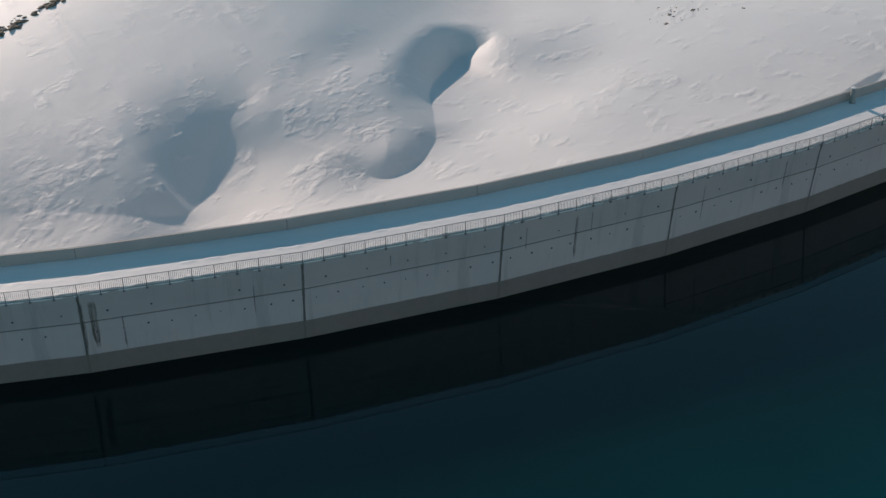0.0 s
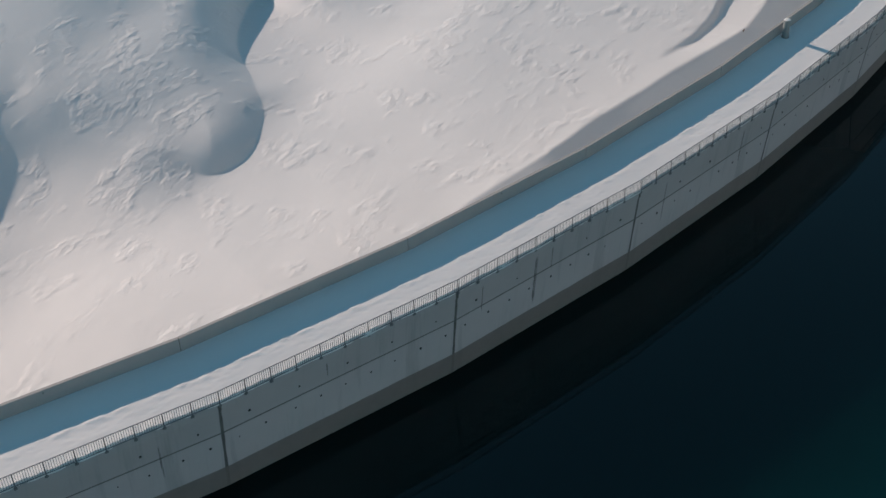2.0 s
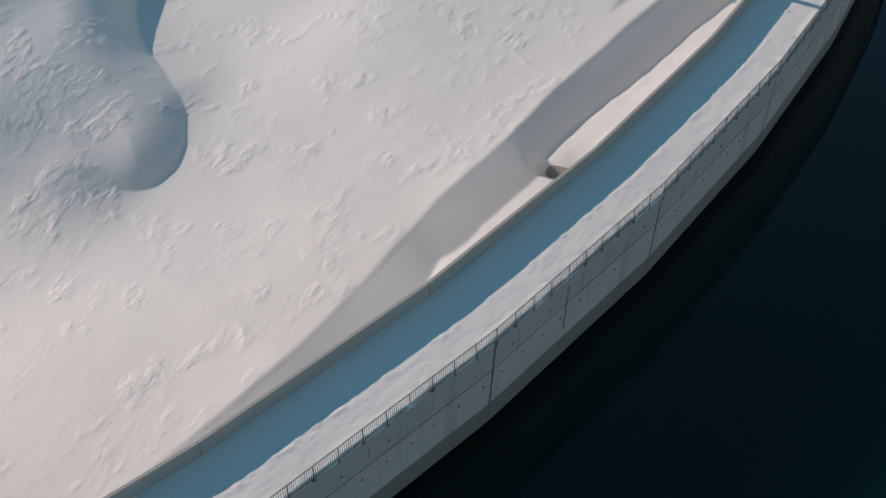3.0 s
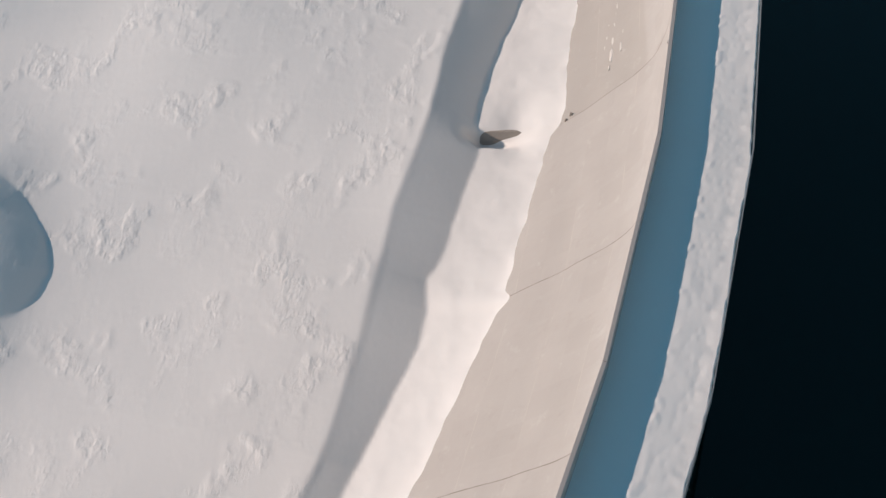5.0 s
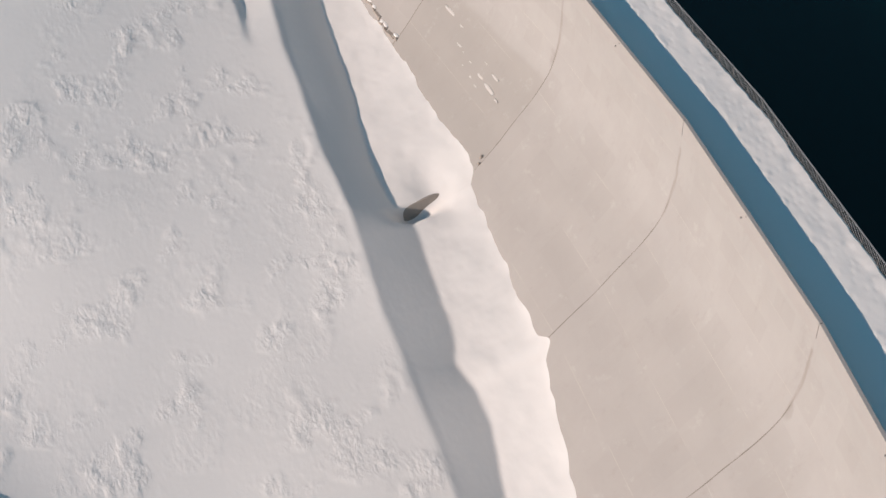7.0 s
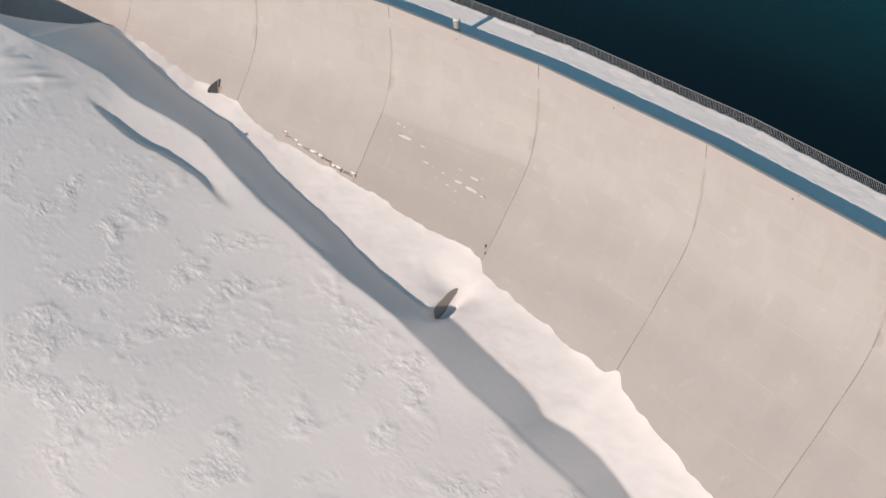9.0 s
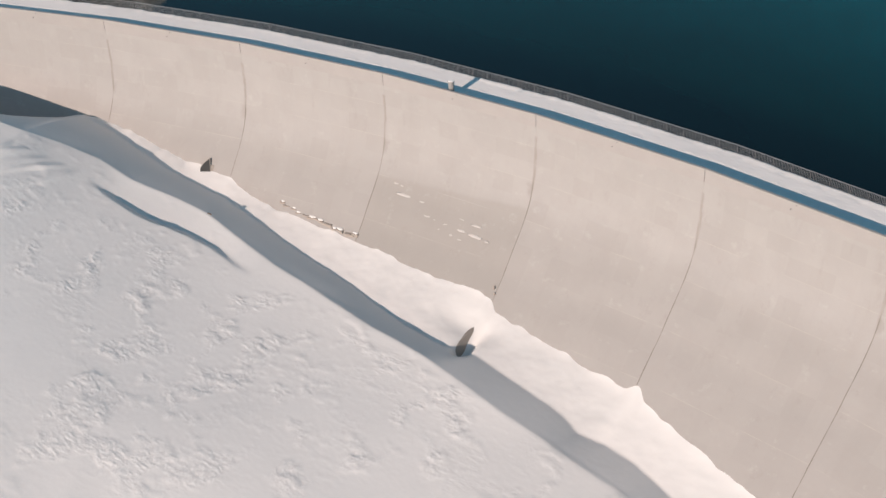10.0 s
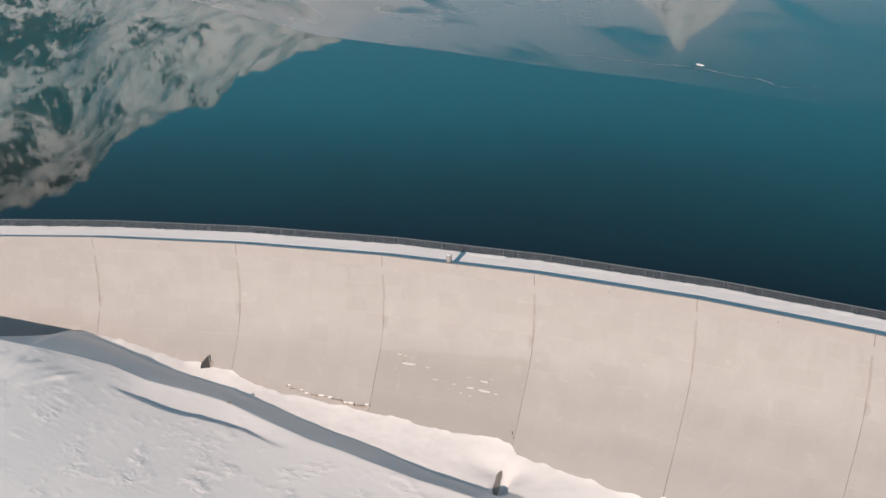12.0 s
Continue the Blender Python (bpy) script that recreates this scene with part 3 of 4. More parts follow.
def spread(lo, hi, pitch, out):
    core = np.arange(lo, hi + pitch / 2, pitch)
    grow = np.cumsum(pitch * 1.13 ** np.arange(1, 60))
    grow = grow[grow < out]
    return np.concatenate([lo - grow[::-1], core, hi + grow])


def build_ground():
    P, Q = np.meshgrid(spread(-72, 66, 0.17, 2400), spread(1.5, 62, 0.17, 2400))
    X, Y = OX + P * E1.x + Q * E2.x, OY + P * E1.y + Q * E2.y
    me = grid_mesh("ground", X, Y, ground_height(X, Y), SNOW)
    me.attributes.new("crust", "FLOAT", "POINT").data.foreach_set("value", (np.maximum(crusted(X, Y), 0.25 * ridged(X, Y)) * ease((R - np.hypot(X - CX, Y - CY) - 16.5) / 1.5)).astype(np.float32).ravel())
    return tagged(new("ground", me), "wind-packed white snow field below the dam", "snow field", kind="structure")


build_ground()


# ---- lake ----
def build_lake():
    bm = bmesh.new()
    near = [bm.verts.new(place(u, -3.3, WATER)) for u in range(15 * FIRST, 15 * LAST + 1, 5)]
    ring = [bm.verts.new(place(u, -2600, WATER)) for u in range(15 * FIRST, 15 * LAST + 1, 5)]
    for i in range(len(near) - 1):
        bm.faces.new((near[i], near[i + 1], ring[i + 1], ring[i]))
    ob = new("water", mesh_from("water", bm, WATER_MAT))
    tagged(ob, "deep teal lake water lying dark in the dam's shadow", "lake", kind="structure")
    ice = bmesh.new()
    shore = [(200, 72), (176, 66), (150, 63), (136, 61), (124, 55), (112, 50), (93, 42), (78, 36), (67, 31), (56, 27), (40, 18), (20, 2), (0, -40)]
    a = [ice.verts.new((x + random.uniform(-1, 1), y + random.uniform(-1, 1), WATER + 0.01)) for x, y in shore]
    b = [ice.verts.new((x + 500, y - 700, WATER + 0.01)) for x, y in shore]
    for i in range(len(a) - 1):
        ice.faces.new((a[i], a[i + 1], b[i + 1], b[i]))
    tagged(new("ice_sheet", mesh_from("ice_sheet", ice, ICE)), "thin grey skin of ice on the open lake", "ice", kind="structure")


build_lake()


# ---- mountains across the lake ----
def build_mountain(name, label, azimuths, heights, near, top, seed, rough):
    """A mountain side seen from above the valley: heights of its ridge by bearing."""
    A, D = np.meshgrid(np.radians(np.linspace(azimuths[0], azimuths[-1], 260)), np.concatenate([np.linspace(near, top, 110), np.linspace(top, top * 1.8, 30)[1:]]))
    X, Y = -51.7 + D * np.cos(A), 170 + D * np.sin(A)
    ridge = np.interp(np.degrees(A), azimuths, heights)
    rise = np.where(D < top, ((D - near) / (top - near)) ** 0.9, 1 - ((D - top) / (top * 0.8)) * 0.4)
    Z = ridge * rise + rough * ease((D - near) / (top - near) * 2) * layered(X, Y, rough * 5, seed, 6, 0.55)
    return tagged(new(name, grid_mesh(name, X, Y, WATER - 1 + Z, MOUNTAIN)), label, "mountain", kind="structure")


build_mountain("backdrop_mountain", "steep snowy mountainside with rock and dark conifers across the lake", [-36, -30, -25.6, -23, -20.4, -19, -15, -11, 0, 12], [46, 72, 84, 94, 104, 118, 124, 138, 156, 164], 300, 450, 3, 9)
build_mountain("backdrop_peak", "distant snow-covered peak beyond the lake", [-75, -62, -54, -49.4, -46.5, -44.7, -40, -34, -20], [180, 220, 200, 300, 372, 310, 190, 230, 300], 1150, 1500, 13, 16)


# ---- the dam ----
def prism(bm, outline, half, gap):
    """A length of wall from its outline (y, z); its ends follow the radial joints."""
    n = len(outline)
    rows, caps = [], []
    for side in (-1, 1):
        for store in (rows, caps):
            store.append([bm.verts.new((side * (half - gap - y * HALF), y, z)) for y, z in outline])
    for i in range(n):
        j = (i + 1) % n
        bm.faces.new((rows[0][i], rows[0][j], rows[1][j], rows[1][i]))
    bm.faces.new(caps[0][::-1])
    bm.faces.new(caps[1])
    return bm


def smooth_profile():
    z = np.arange(0.5, 17.01, 0.05)
    y = np.interp(z, FACE_Z, FACE_R)
    y = np.convolve(np.pad(y, 20, mode="edge"), np.hanning(41) / np.hanning(41).sum(), "valid")
    out = [(float(b), -float(a)) for a, b in zip(z[13::7], y[13::7]) if a < 15.6]
    return [(0.2, -1.15)] + out + [(12.9, -20.0), (32.0, -40.0)]


def lake_r(z):
    return -4.6 + 0.7 * min(1.0, max(0.0, (-1.7 - z) / 6.3))


def build_dam():
    dam = tagged(new("wall_dam"), "curved concrete arch dam with a pale sunlit valley face", "dam", kind="structure")
    valley = smooth_profile()
    lake = [(-2.0, -40), (lake_r(-8), -8), (lake_r(-3.55) , -3.56), (lake_r(-3.55) + 0.03, -3.535), (lake_r(-3.5) + 0.03, -3.505), (lake_r(-3.5), -3.48), (-4.6, -1.74), (-4.68, -1.72), (-4.68, -1.27), (-4.66, -1.24), (-4.38, -1.24), (-4.36, -1.26), (-4.36, -1.7), (-0.03, -1.7), (-0.03, -1.15)]
    bm = prism(bmesh.new(), valley + lake, 7.5, 0.003)
    me = mesh_from("block", bm, VALLEY)
    me.materials.append(LAKE_WALL)
    me.polygons.foreach_set("use_smooth", [f.center.y > 0.15 and abs(f.normal.x) < 0.5 and f.center.z < -1.4 for f in me.polygons])
    for f in me.polygons:
        if f.center.y < -1.5 and abs(f.normal.x) < 0.5:
            f.material_index = 1
    damp = me.copy()
    damp.materials[0] = DAMP
    for k in range(FIRST, LAST):
        part("block", damp if k == 0 else me, None, dam).matrix_local = block_pose(k)
    wall = prism(bmesh.new(), [(-0.03, -1.15), (0.2, -1.15), (0.2, -0.02), (0.18, 0), (-0.01, 0), (-0.03, -0.02)], 7.5, 0.022)
    me = mesh_from("parapet", wall, PARAPET)
    for k in range(FIRST, LAST):
        part("parapet", me, None, dam, "low grey concrete parapet").matrix_local = block_pose(k)
    filler = mesh_from("joint_filler", box(bmesh.new(), -0.03, 0.03, 0.005, 0.165, -1.15, -0.03), HOLE)
    for k in range(FIRST + 1, LAST):
        part("joint_filler", filler, None, dam, "dark joint filler").matrix_local = crest_pose(15 * k, 0.0)
    return dam


dam = build_dam()


def build_road_snow():
    U, V = np.meshgrid(np.arange(15 * FIRST, 15 * LAST + 0.01, 0.13), np.concatenate([np.linspace(0, 1.08, 50), [1.083]]))
    rr = -0.035 - V * 4.29
    k = np.floor(U / 15)
    s = (U - 15 * k) - 7.5
    rr = rr + (R - R * np.cos(STEP / 2) / np.cos(s / R)) * 1.0
    drift = 0.5 * layered(U, U * 0, 23, 91, 2)
    z = -0.86 + 0.06 * drift - 0.11 * ease((V - 0.03) / 0.5) - 0.05 * ease((V - 0.6) / 0.4)
    z = z + 0.009 * layered(U * 0.5, rr, 0.9, 92, 3) * ease((V - 0.1) / 0.2)
    sunny = ease((V - 0.58) / 0.1)
    # footprints trodden along the sunny side
    steps = np.zeros(U.shape)
    for seed, lane in ((1, 0.70), (2, 0.80), (3, 0.90)):
        cell = np.floor(U / 0.62)
        jx, jy = lattice(cell, cell * 0 + seed, 11), lattice(cell, cell * 0 + seed, 12)
        mid = (cell + 0.5 + 0.25 * jx) * 0.62
        steps = steps + (jx + jy > -0.3) * np.exp(-((U - mid) / 0.13) ** 2 - ((V - lane - 0.025 * jy - 0.018 * np.where(cell % 2, 1, -1)) * 4.19 / 0.075) ** 2)
    z = z - sunny * (0.020 * steps + 0.006 * layered(U, rr, 0.5, 93, 3))
    z = z + 0.03 * layered(U, U * 0, 0.5, 97, 3) * np.clip((V - 0.93) / 0.07, 0, 1) + 0.05 * np.clip(layered(U, rr, 0.4, 98, 3) + 0.1 * layered(U, U * 0, 3, 99, 2), 0, 1) * np.exp(-((V - 0.60) / 0.05) ** 2)
    # a ragged lip lying over the kerb
    rr = rr + 0.05 * layered(U, U * 0, 0.8, 95, 3) * ease((V - 1.0) / 0.07) - 0.02 * ease((V - 1.0) / 0.07)
    z = np.where(V > 1.082, -1.30, z)
    a = A0 + U / R
    X, Y = CX + (R - rr) * np.cos(a), CY + (R - rr) * np.sin(a)
    return tagged(new("snow_cover", grid_mesh("snow_cover", X, Y, z, ROAD_SNOW)), "trodden snow lying on the crest road", "snow", kind="structure")


build_road_snow()


# ---- railing: one section to a block ----
def build_railings():
    y, top, low = -4.73, -0.33, -1.18
    half = 7.5 - y * HALF
    panels, bars = 10, 11
    pitch = 2 * half / panels
    first = new("railing")
    tagged(first, "galvanised steel railing with upright bars along the lake edge", "railing", "railing along the crest")
    post = box(bmesh.new(), -0.03, 0.03, -0.02, 0.02, -1.42, top, 0.006)
    box(post, -0.09, 0.09, -0.03, 0.06, -1.40, -1.26, 0.008)
    post = mesh_from("post", post, DARK_STEEL)
    rail = mesh_from("rail", box(bmesh.new(), -half + 0.01, half - 0.01, -0.028, 0.028, -0.02, 0.02, 0.006), STEEL)
    bar = mesh_from("bar", box(bmesh.new(), -0.012, 0.012, -0.010, 0.010, low + 0.04, top - 0.02), STEEL)
    for name, z in (("top_rail", top), ("bottom_rail", low + 0.03)):
        part(name, rail, None, first).location = (0, y, z)
    for i in range(panels):
        x = -half + (i + 0.02) * pitch
        part("post", post, None, first, "dark steel post").location = (x, y, 0)
        for j in range(bars):
            part("bar", bar, None, first).location = (x + pitch * (j + 1) / (bars + 1), y, 0)
    first.matrix_world = block_pose(FIRST)
    for k in range(FIRST + 1, LAST):
        copy_thing(first, block_pose(k))


build_railings()


# ---- things on and below the dam ----
def rough_stone(seed, size, flat=0.6, cuts=2):
    """An angular stone."""
    rng = random.Random(seed)
    bm = bmesh.new()
    bmesh.ops.create_icosphere(bm, subdivisions=cuts, radius=1)
    for v in bm.verts:
        d = 1 + 0.35 * noise.noise(v.co * 1.3 + Vector((seed * 3.1, 0, 0))) + 0.18 * noise.noise(v.co * 3.1 + Vector((0, seed * 1.7, 0)))
        v.co = Vector((v.co.x * size[0], v.co.y * size[1], v.co.z * size[2] * (1 if v.co.z > 0 else flat))) * d
    return bm


def ground_at(x, y):
    return float(ground_height(np.array([x]), np.array([y]))[0])


def build_vent():
    """The short upright pipe with a cap on the crest road."""
    vent = tagged(new("vent_pipe"), "stubby grey vent pipe with a snow-dusted cap on the crest road", "vent pipe")
    part("pipe", tube(bmesh.new(), (0, 0, -1.4), (0, 0, 0.42), 0.25, 24), PIPE, vent)
    cap = tube(bmesh.new(), (0, 0, 0.40), (0, 0, 0.55), 0.29, 24)
    bmesh.ops.bevel(cap, geom=[e for e in cap.edges if abs(e.verts[0].co.z - e.verts[1].co.z) < 0.01 and e.verts[0].co.z > 0], offset=0.04, segments=2, affect="EDGES")
    part("cap", cap, PIPE, vent)
    part("base_ring", tube(bmesh.new(), (0, 0, -1.2), (0, 0, -0.86), 0.30, 24), DARK_STEEL, vent, "dark weathered base ring")
    top = bmesh.new()
    bmesh.ops.create_uvsphere(top, u_segments=20, v_segments=8, radius=0.26, matrix=Matrix.Translation((0, 0, 0.545)) @ Matrix.Diagonal((1, 1, 0.16, 1)))
    part("snow_cap", top, BANK_SNOW, vent, "thin crust of snow", smooth=True)
    vent.matrix_world = crest_pose(8.5, -0.42)


build_vent()


def build_fin():
    """A concrete spur standing out of the snow bank, its side battered towards the pit."""
    fin = tagged(new("concrete_spur"), "weathered concrete spur jutting from the snow bank", "concrete spur")
    bm = bmesh.new()
    # from the buried tip out to the blunt end: way out from the dam, crest height, foot offset and foot height
    ribs = [(9.3, -15.25, 0.02, -15.5), (10.0, -15.16, -0.14, -15.7), (11.0, -15.18, -0.32, -16.4), (11.8, -15.26, -0.44, -16.9), (12.6, -15.40, -0.50, -17.2), (13.1, -15.50, -0.40, -17.2)]
    rows = []
    for y, top, foot, low in ribs:
        rows.append([bm.verts.new(c) for c in ((0.46, y, top - 0.10), (0.06, y, top), (foot * 0.55, y, top + (low - top) * 0.42), (foot, y, low), (foot, y, -18.8), (0.46, y, -18.8))])
    for a, b in zip(rows, rows[1:]):
        for i in range(6):
            j = (i + 1) % 6
            bm.faces.new((a[i], a[j], b[j], b[i]))
    bm.faces.new(rows[0][::-1])
    bm.faces.new(rows[-1])
    bmesh.ops.bevel(bm, geom=[e for e in bm.edges if max(v.co.z for v in e.verts) > -17], offset=0.025, segments=1, affect="EDGES")
    part("spur", bm, FIN, fin)
    fin.matrix_world = crest_pose(0.02, 11.0) @ Matrix.Translation((0, -11.0, 0))


build_fin()


def build_culvert():
    """A hooded outlet at the foot of the wall, half drifted in."""
    mouth = tagged(new("culvert"), "dark arched concrete outlet half buried in snow", "culvert")

    def slab(outline, y0, y1):
        bm = bmesh.new()
        rows = [[bm.verts.new((x, y, z)) for x, z in outline] for y in (y0, y1)]
        for i in range(len(outline)):
            j = (i + 1) % len(outline)
            bm.faces.new((rows[0][i], rows[0][j], rows[1][j], rows[1][i]))
        bm.faces.new(rows[0][::-1])
        bm.faces.new(rows[1])
        return bm
    arch = [(0.50 - 0.86 * math.sin(a) ** 1.3, 0.88 * math.sin(a) ** 0.8) for a in np.linspace(0, math.pi / 2, 12)]
    part("hood", slab([(0.50, -0.7)] + arch + [(-0.36, -0.7)], -0.35, 0.12), FIN, mouth)
    # a thin near-black slab: the shade of the opening is its colour
    inner = [(0.30 + (x - 0.30) * 0.93, z * 0.93) for x, z in arch]
    part("mouth", slab([(0.44, -0.6)] + inner + [(-0.31, -0.6)], 0.10, 0.126), HOLE, mouth, "dark slab for the shaded mouth")
    part("jamb", box(bmesh.new(), -0.66, -0.37, -0.35, 0.10, -0.7, 0.28, 0.03), FIN, mouth, "broken concrete block beside the mouth")
    mouth.matrix_world = crest_pose(32.7, 4.55, -11.45, radians(28)) @ Matrix.Rotation(radians(36), 4, "X") @ Matrix.Scale(1.15, 4)


build_culvert()


def stone(name, label, category, group, seed, size, x, y, sink, material, flat=0.6):
    ob = new(name, mesh_from(name, rough_stone(seed, size, flat), material))
    ob.matrix_world = Matrix.Translation((x, y, ground_at(x, y) - sink)) @ Matrix.Rotation(seed * 1.3, 4, "Z")
    return tagged(ob, label, category, group)


def build_rocks():
    rng = random.Random(4)
    # the rocky rib up the valley
    for i in range(95):
        f = rng.random() ** 0.9
        wide = 0.35 + 0.5 * abs(noise.noise(Vector((f * 6, 0.3, 0))))
        x, y = -61 + 11.5 * f + rng.gauss(0, wide), 161.5 + 13.5 * f + rng.gauss(0, wide)
        k = 0.15 + 0.75 * rng.random() ** 2.5
        stone("rock", "brown bare rock breaking through the snowy rib", "rock", "rocks of the rib", i, (k * rng.uniform(0.9, 1.7), k * rng.uniform(0.5, 0.9), k * rng.uniform(0.35, 0.6)), x, y, k * 0.12, RIB_ROCK)
    # scattered stones higher on the slope
    for i in range(30):
        x, y = 29.8 + rng.gauss(0, 2.4), 159.2 + rng.gauss(0, 1.8)
        k = rng.uniform(0.06, 0.22) if i > 3 else rng.uniform(0.3, 0.5)
        stone("rock", "small dark stone showing through the snow", "rock", "stones on the slope", 50 + i, (k, k * 0.7, k * 0.4), x, y, k * 0.15, ROCK)
    # broken pieces along the foot of the wall
    for i in range(12):
        u = 15.2 + 8.6 * i / 11 + rng.uniform(-0.2, 0.2)
        z = np.interp(u, [13, 20, 28], [-13.4, -13.1, -12.1]) + rng.uniform(0.05, 0.25)
        long, tall = rng.uniform(0.25, 0.55), rng.uniform(0.16, 0.26)
        lump = tagged(new("rubble_slab"), "broken concrete slab edge under crusted snow at the wall foot", "rubble", "rubble at the wall foot")
        bm = box(bmesh.new(), -long, long, -0.30, 0.16, -0.5, tall * 0.5, 0.03)
        bmesh.ops.subdivide_edges(bm, edges=list(bm.edges), cuts=2, use_grid_fill=True)
        for v in bm.verts:
            v.co += 0.09 * noise.noise_vector(v.co * 2.3 + Vector((i * 3.7, 0, 0)))
        part("slab", bm, FIN, lump)
        if i % 3 != 1:
            top = rough_stone(200 + i, (long * 0.8, 0.20, 0.07))
            bmesh.ops.translate(top, verts=list(top.verts), vec=(0, -0.10, tall * 0.5 + 0.02))
            part("snow_crust", top, BANK_SNOW, lump, "broken crust of snow", smooth=True)
        lump.matrix_world = crest_pose(u, float(np.interp(-z, FACE_Z, FACE_R)) + 0.12, z - 0.08, rng.uniform(-0.25, 0.25))
    x, y = place(27.5, 11.2).xy
    stone("rock", "thin dark stone edge showing at the drift crest", "rock", "stones on the slope", 90, (0.26, 0.05, 0.16), x, y, 0.03, ROCK)
    for i, (u, z, k) in enumerate(((0.3, -13.45, 0.15), (0.05, -13.75, 0.12))):
        ob = new("rubble_stone", mesh_from("rubble_stone", rough_stone(140 + i, (k * 0.8, k * 0.8, k * 1.5)), FIN))
        ob.matrix_world = crest_pose(u, float(np.interp(-z, FACE_Z, FACE_R)) + 0.05, z)
        tagged(ob, "broken concrete lump lying at the wall foot", "rubble", "rubble at the wall foot")


build_rocks()


def build_snow_patches():
    """Snow clinging to the damp foot of one block."""
    rng = random.Random(9)
    spots = []
    for z0, first, last, share in ((-9.55, 7.5, 13.0, 0.16), (-10.05, 3.6, 11.5, 0.42), (-10.75, 2.4, 9.0, 0.34), (-11.25, 5.0, 8.0, 0.2)):
        u = first
        while u < last:
            k = share * rng.uniform(0.5, 1.5)
            spots.append((u + k, z0 + 0.05 * (u - 8) + rng.gauss(0, 0.06), k))
            u += 2.6 * k + rng.uniform(0.2, 0.9)
    for i, (u, z, k) in enumerate(spots):
        bm = bmesh.new()
        bmesh.ops.create_icosphere(bm, subdivisions=2, radius=1)
        for v in bm.verts:
            v.co *= 1 + 0.5 * noise.noise(v.co * 1.9 + Vector((i * 2.7, 0, 0))) + 0.25 * noise.noise(v.co * 4.3 + Vector((0, i * 1.9, 0)))
        bm.transform(Matrix.Rotation(radians(-44), 4, "X") @ Matrix.Diagonal((k * 1.5, 0.22 * k + 0.05, 0.04, 1)))
        ob = new("snow_patch", mesh_from("snow_patch", bm, FROST, True))
        ob.matrix_world = crest_pose(u, float(np.interp(-z, FACE_Z, FACE_R)) + 0.09, z)
        tagged(ob, "thin patch of snow clinging to damp concrete", "snow patch", "snow patches on the wall")


build_snow_patches()


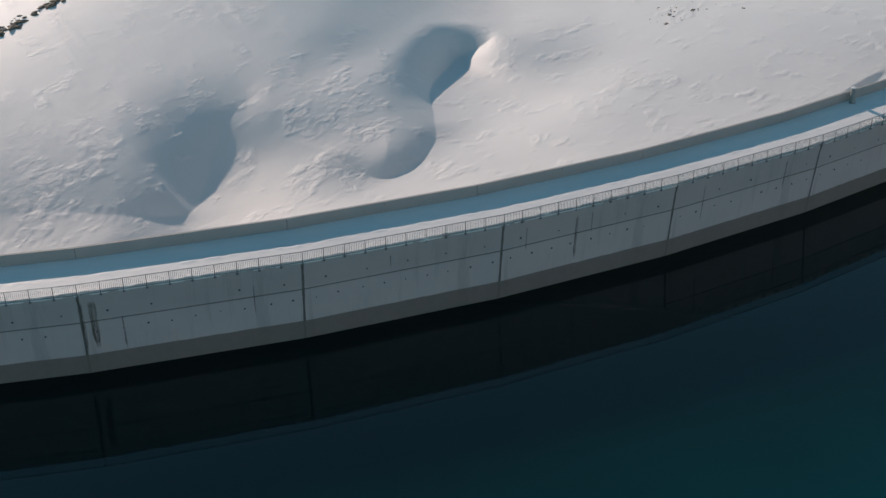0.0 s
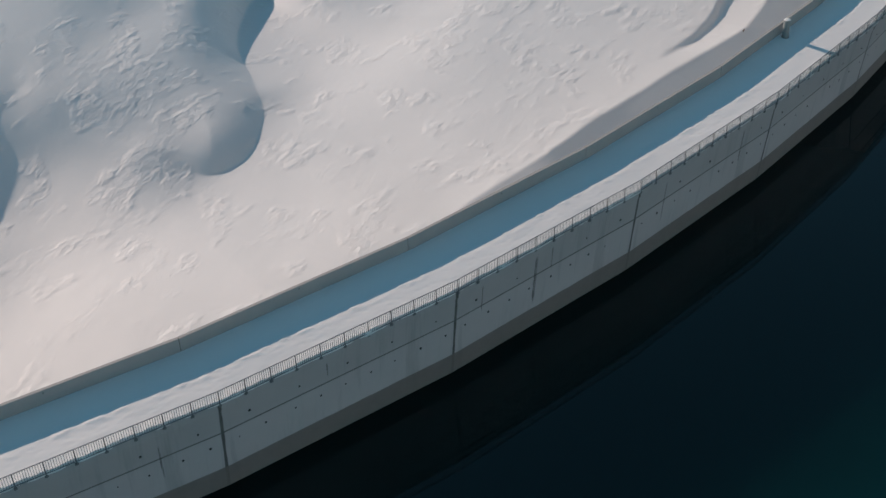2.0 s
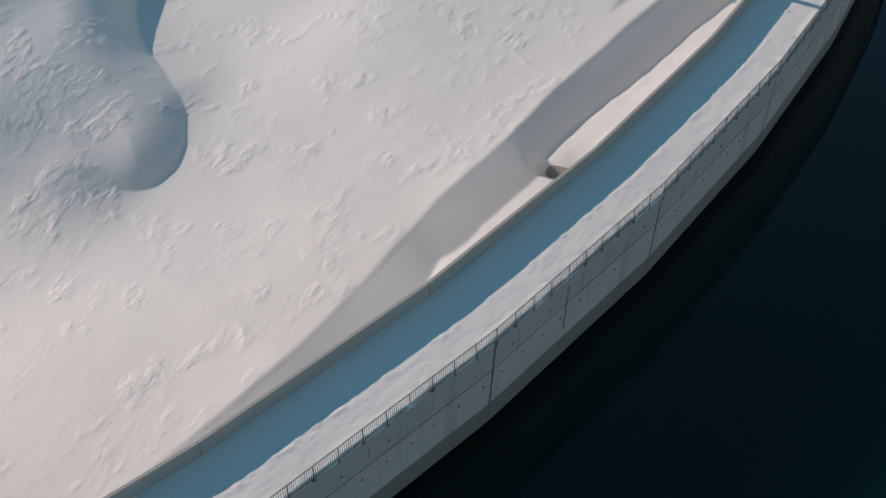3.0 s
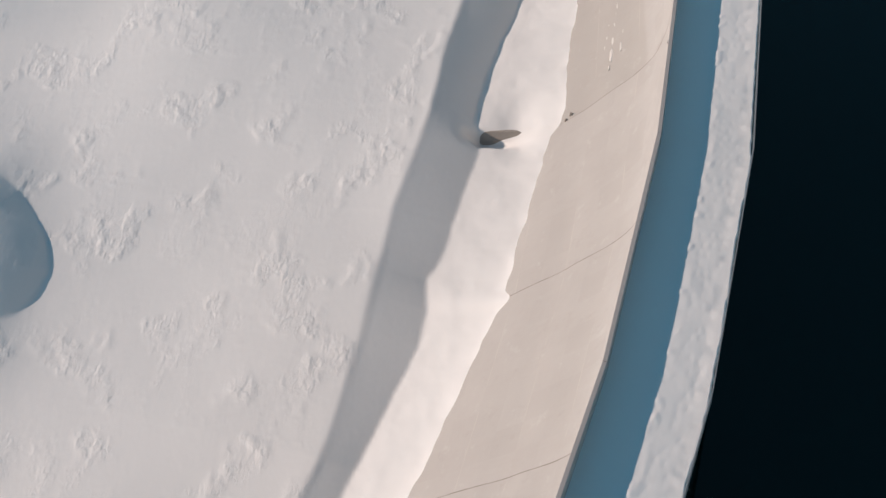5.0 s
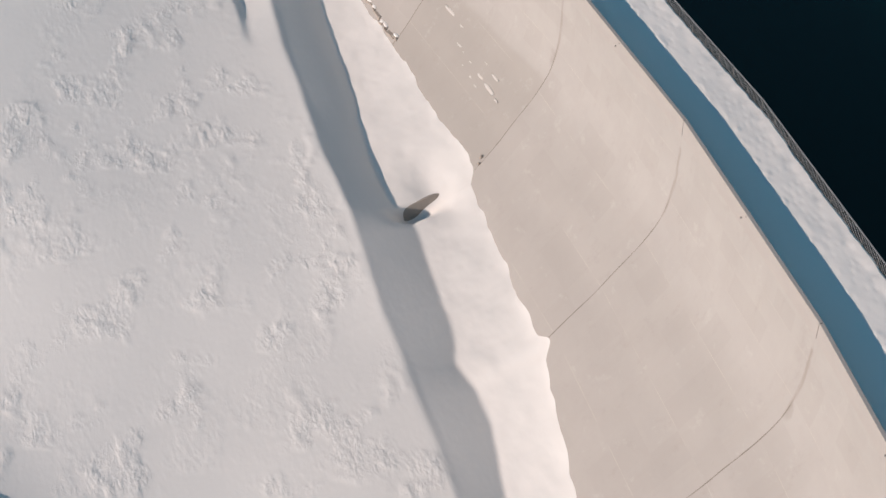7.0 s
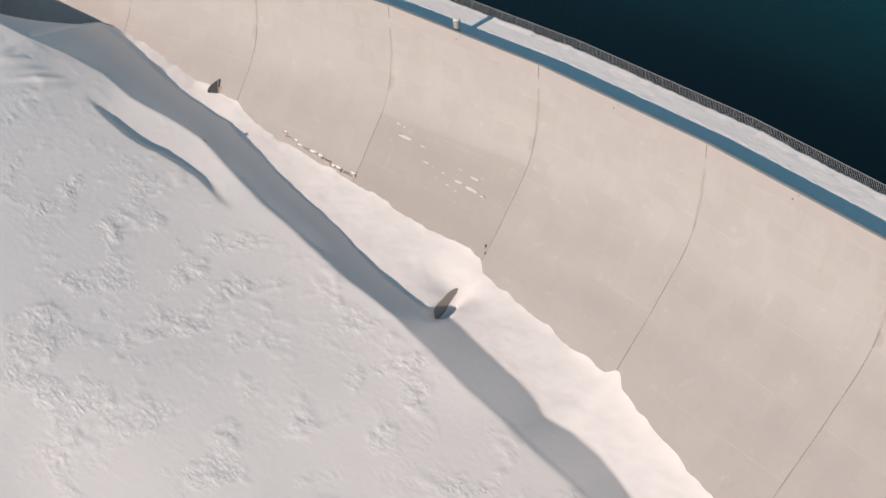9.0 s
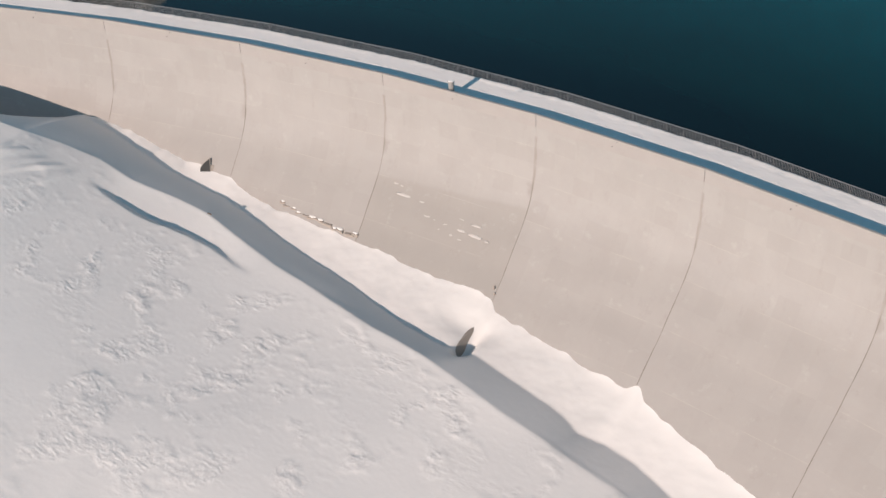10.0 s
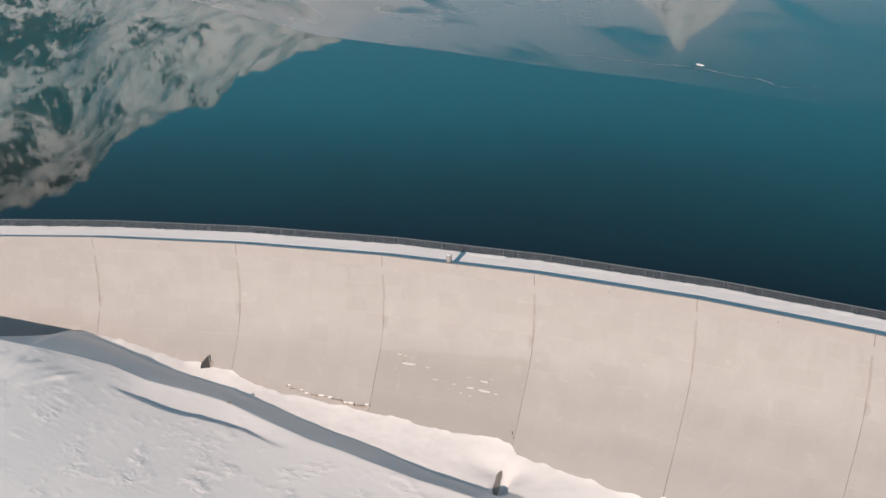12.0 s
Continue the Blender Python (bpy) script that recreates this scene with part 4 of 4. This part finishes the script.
# ---- details of the lake face ----
def build_wall_marks():
    rng = random.Random(12)
    dot = tube(bmesh.new(), (0, -0.02, 0), (0, 0.006, 0), 0.075, 12)
    dot = mesh_from("tie_hole", dot, HOLE)
    for u0 in range(-105, 75, 15):
        for row, z, count in (("upper", -2.83, 5), ("lower", -4.38, 9)):
            for i in range(count):
                if rng.random() < 0.12:
                    continue
                s = (i + 0.55) * 15 / count + rng.uniform(-0.15, 0.15)
                zz = z + rng.uniform(-0.08, 0.08)
                off = -(lake_r(zz))
                k = u0 // 15
                ob = part("tie_hole", dot, None, dam)
                x = (s - 7.5) * (1 + off * HALF / 7.5)
                ob.matrix_local = block_pose(k) @ Matrix.Translation((x, -off, zz)) @ Matrix.Scale(rng.uniform(0.6, 1.2), 4)
    runs = ((-59.9, -1.75, -6.3, 0.10), (-59.2, -1.75, -6.1, 0.26), (-57.35, -3.3, -6.4, 0.07), (-48.45, -2.5, -5.3, 0.06), (-23.7, -1.9, -6.1, 0.12), (-38.6, -2.0, -3.2, 0.05), (-28.0, -1.9, -4.2, 0.05), (-12.0, -2.0, -5.6, 0.06), (-3.5, -1.9, -5.0, 0.08), (-66.0, -2.0, -5.0, 0.06), (-22.4, -1.9, -4.0, 0.05))
    for u, z0, z1, w in runs:
        k = math.floor(u / 15)
        bm = bmesh.new()
        zs = np.linspace(z0, z1, 9)
        left, right = [], []
        for i, z in enumerate(zs):
            ww = w * (0.75 + 0.5 * rng.random()) * (1 if i < 7 else 0.6)
            off = 0.06 * (i / 8) + rng.uniform(-0.015, 0.015)
            left.append(bm.verts.new((off - ww, lake_r(z) - 0.004, z)))
            right.append(bm.verts.new((off + ww, lake_r(z) - 0.004, z)))
        for i in range(8):
            bm.faces.new((left[i], right[i], right[i + 1], left[i + 1]))
        ob = part("rust_run", bm, RUST, dam, "brown rust run")
        ob.matrix_local = block_pose(k) @ Matrix.Translation(((u - 15 * k - 7.5) * 1.023, 0, 0))
    drain = mesh_from("drain", tube(bmesh.new(), (0, -0.04, 0), (0, 0.23, 0), 0.05, 12), DARK_STEEL)
    for k in range(FIRST, LAST):
        part("drain", drain, None, dam, "short drain spout").matrix_local = block_pose(k) @ Matrix.Translation((0.0, -0.01, -0.16))
        part("drain", drain, None, dam, "short drain spout").matrix_local = block_pose(k) @ Matrix.Translation((0.4, 0.03, -0.62))


build_wall_marks()


def build_floe():
    ob = new("ice_floe", mesh_from("ice_floe", rough_stone(7, (0.8, 0.35, 0.10)), BANK_SNOW, True))
    ob.location = (80, 26, WATER + 0.04)
    tagged(ob, "small white floe frozen into thin ice", "ice floe")
    bm = bmesh.new()
    pts = [(60, 21), (64, 25.2), (69, 25.0), (74, 26.6), (80, 27.4), (86, 31), (92, 33.5), (99, 37)]
    rng = random.Random(3)
    a, b = [], []
    fine = []
    for (x0, y0), (x1, y1) in zip(pts, pts[1:]):
        for i in range(6):
            fine.append((x0 + (x1 - x0) * i / 6 + rng.uniform(-0.2, 0.2), y0 + (y1 - y0) * i / 6 + rng.uniform(-0.2, 0.2)))
    for x, y in fine:
        w = rng.uniform(0.03, 0.16)
        a.append(bm.verts.new((x, y - w, WATER + 0.015)))
        b.append(bm.verts.new((x, y + w, WATER + 0.03)))
    for i in range(len(fine) - 1):
        bm.faces.new((a[i], a[i + 1], b[i + 1], b[i]))
    tagged(new("pressure_ridge", mesh_from("pressure_ridge", bm, ICE_RIDGE)), "pale crack line across the thin ice", "ice crack", kind="structure")


build_floe()
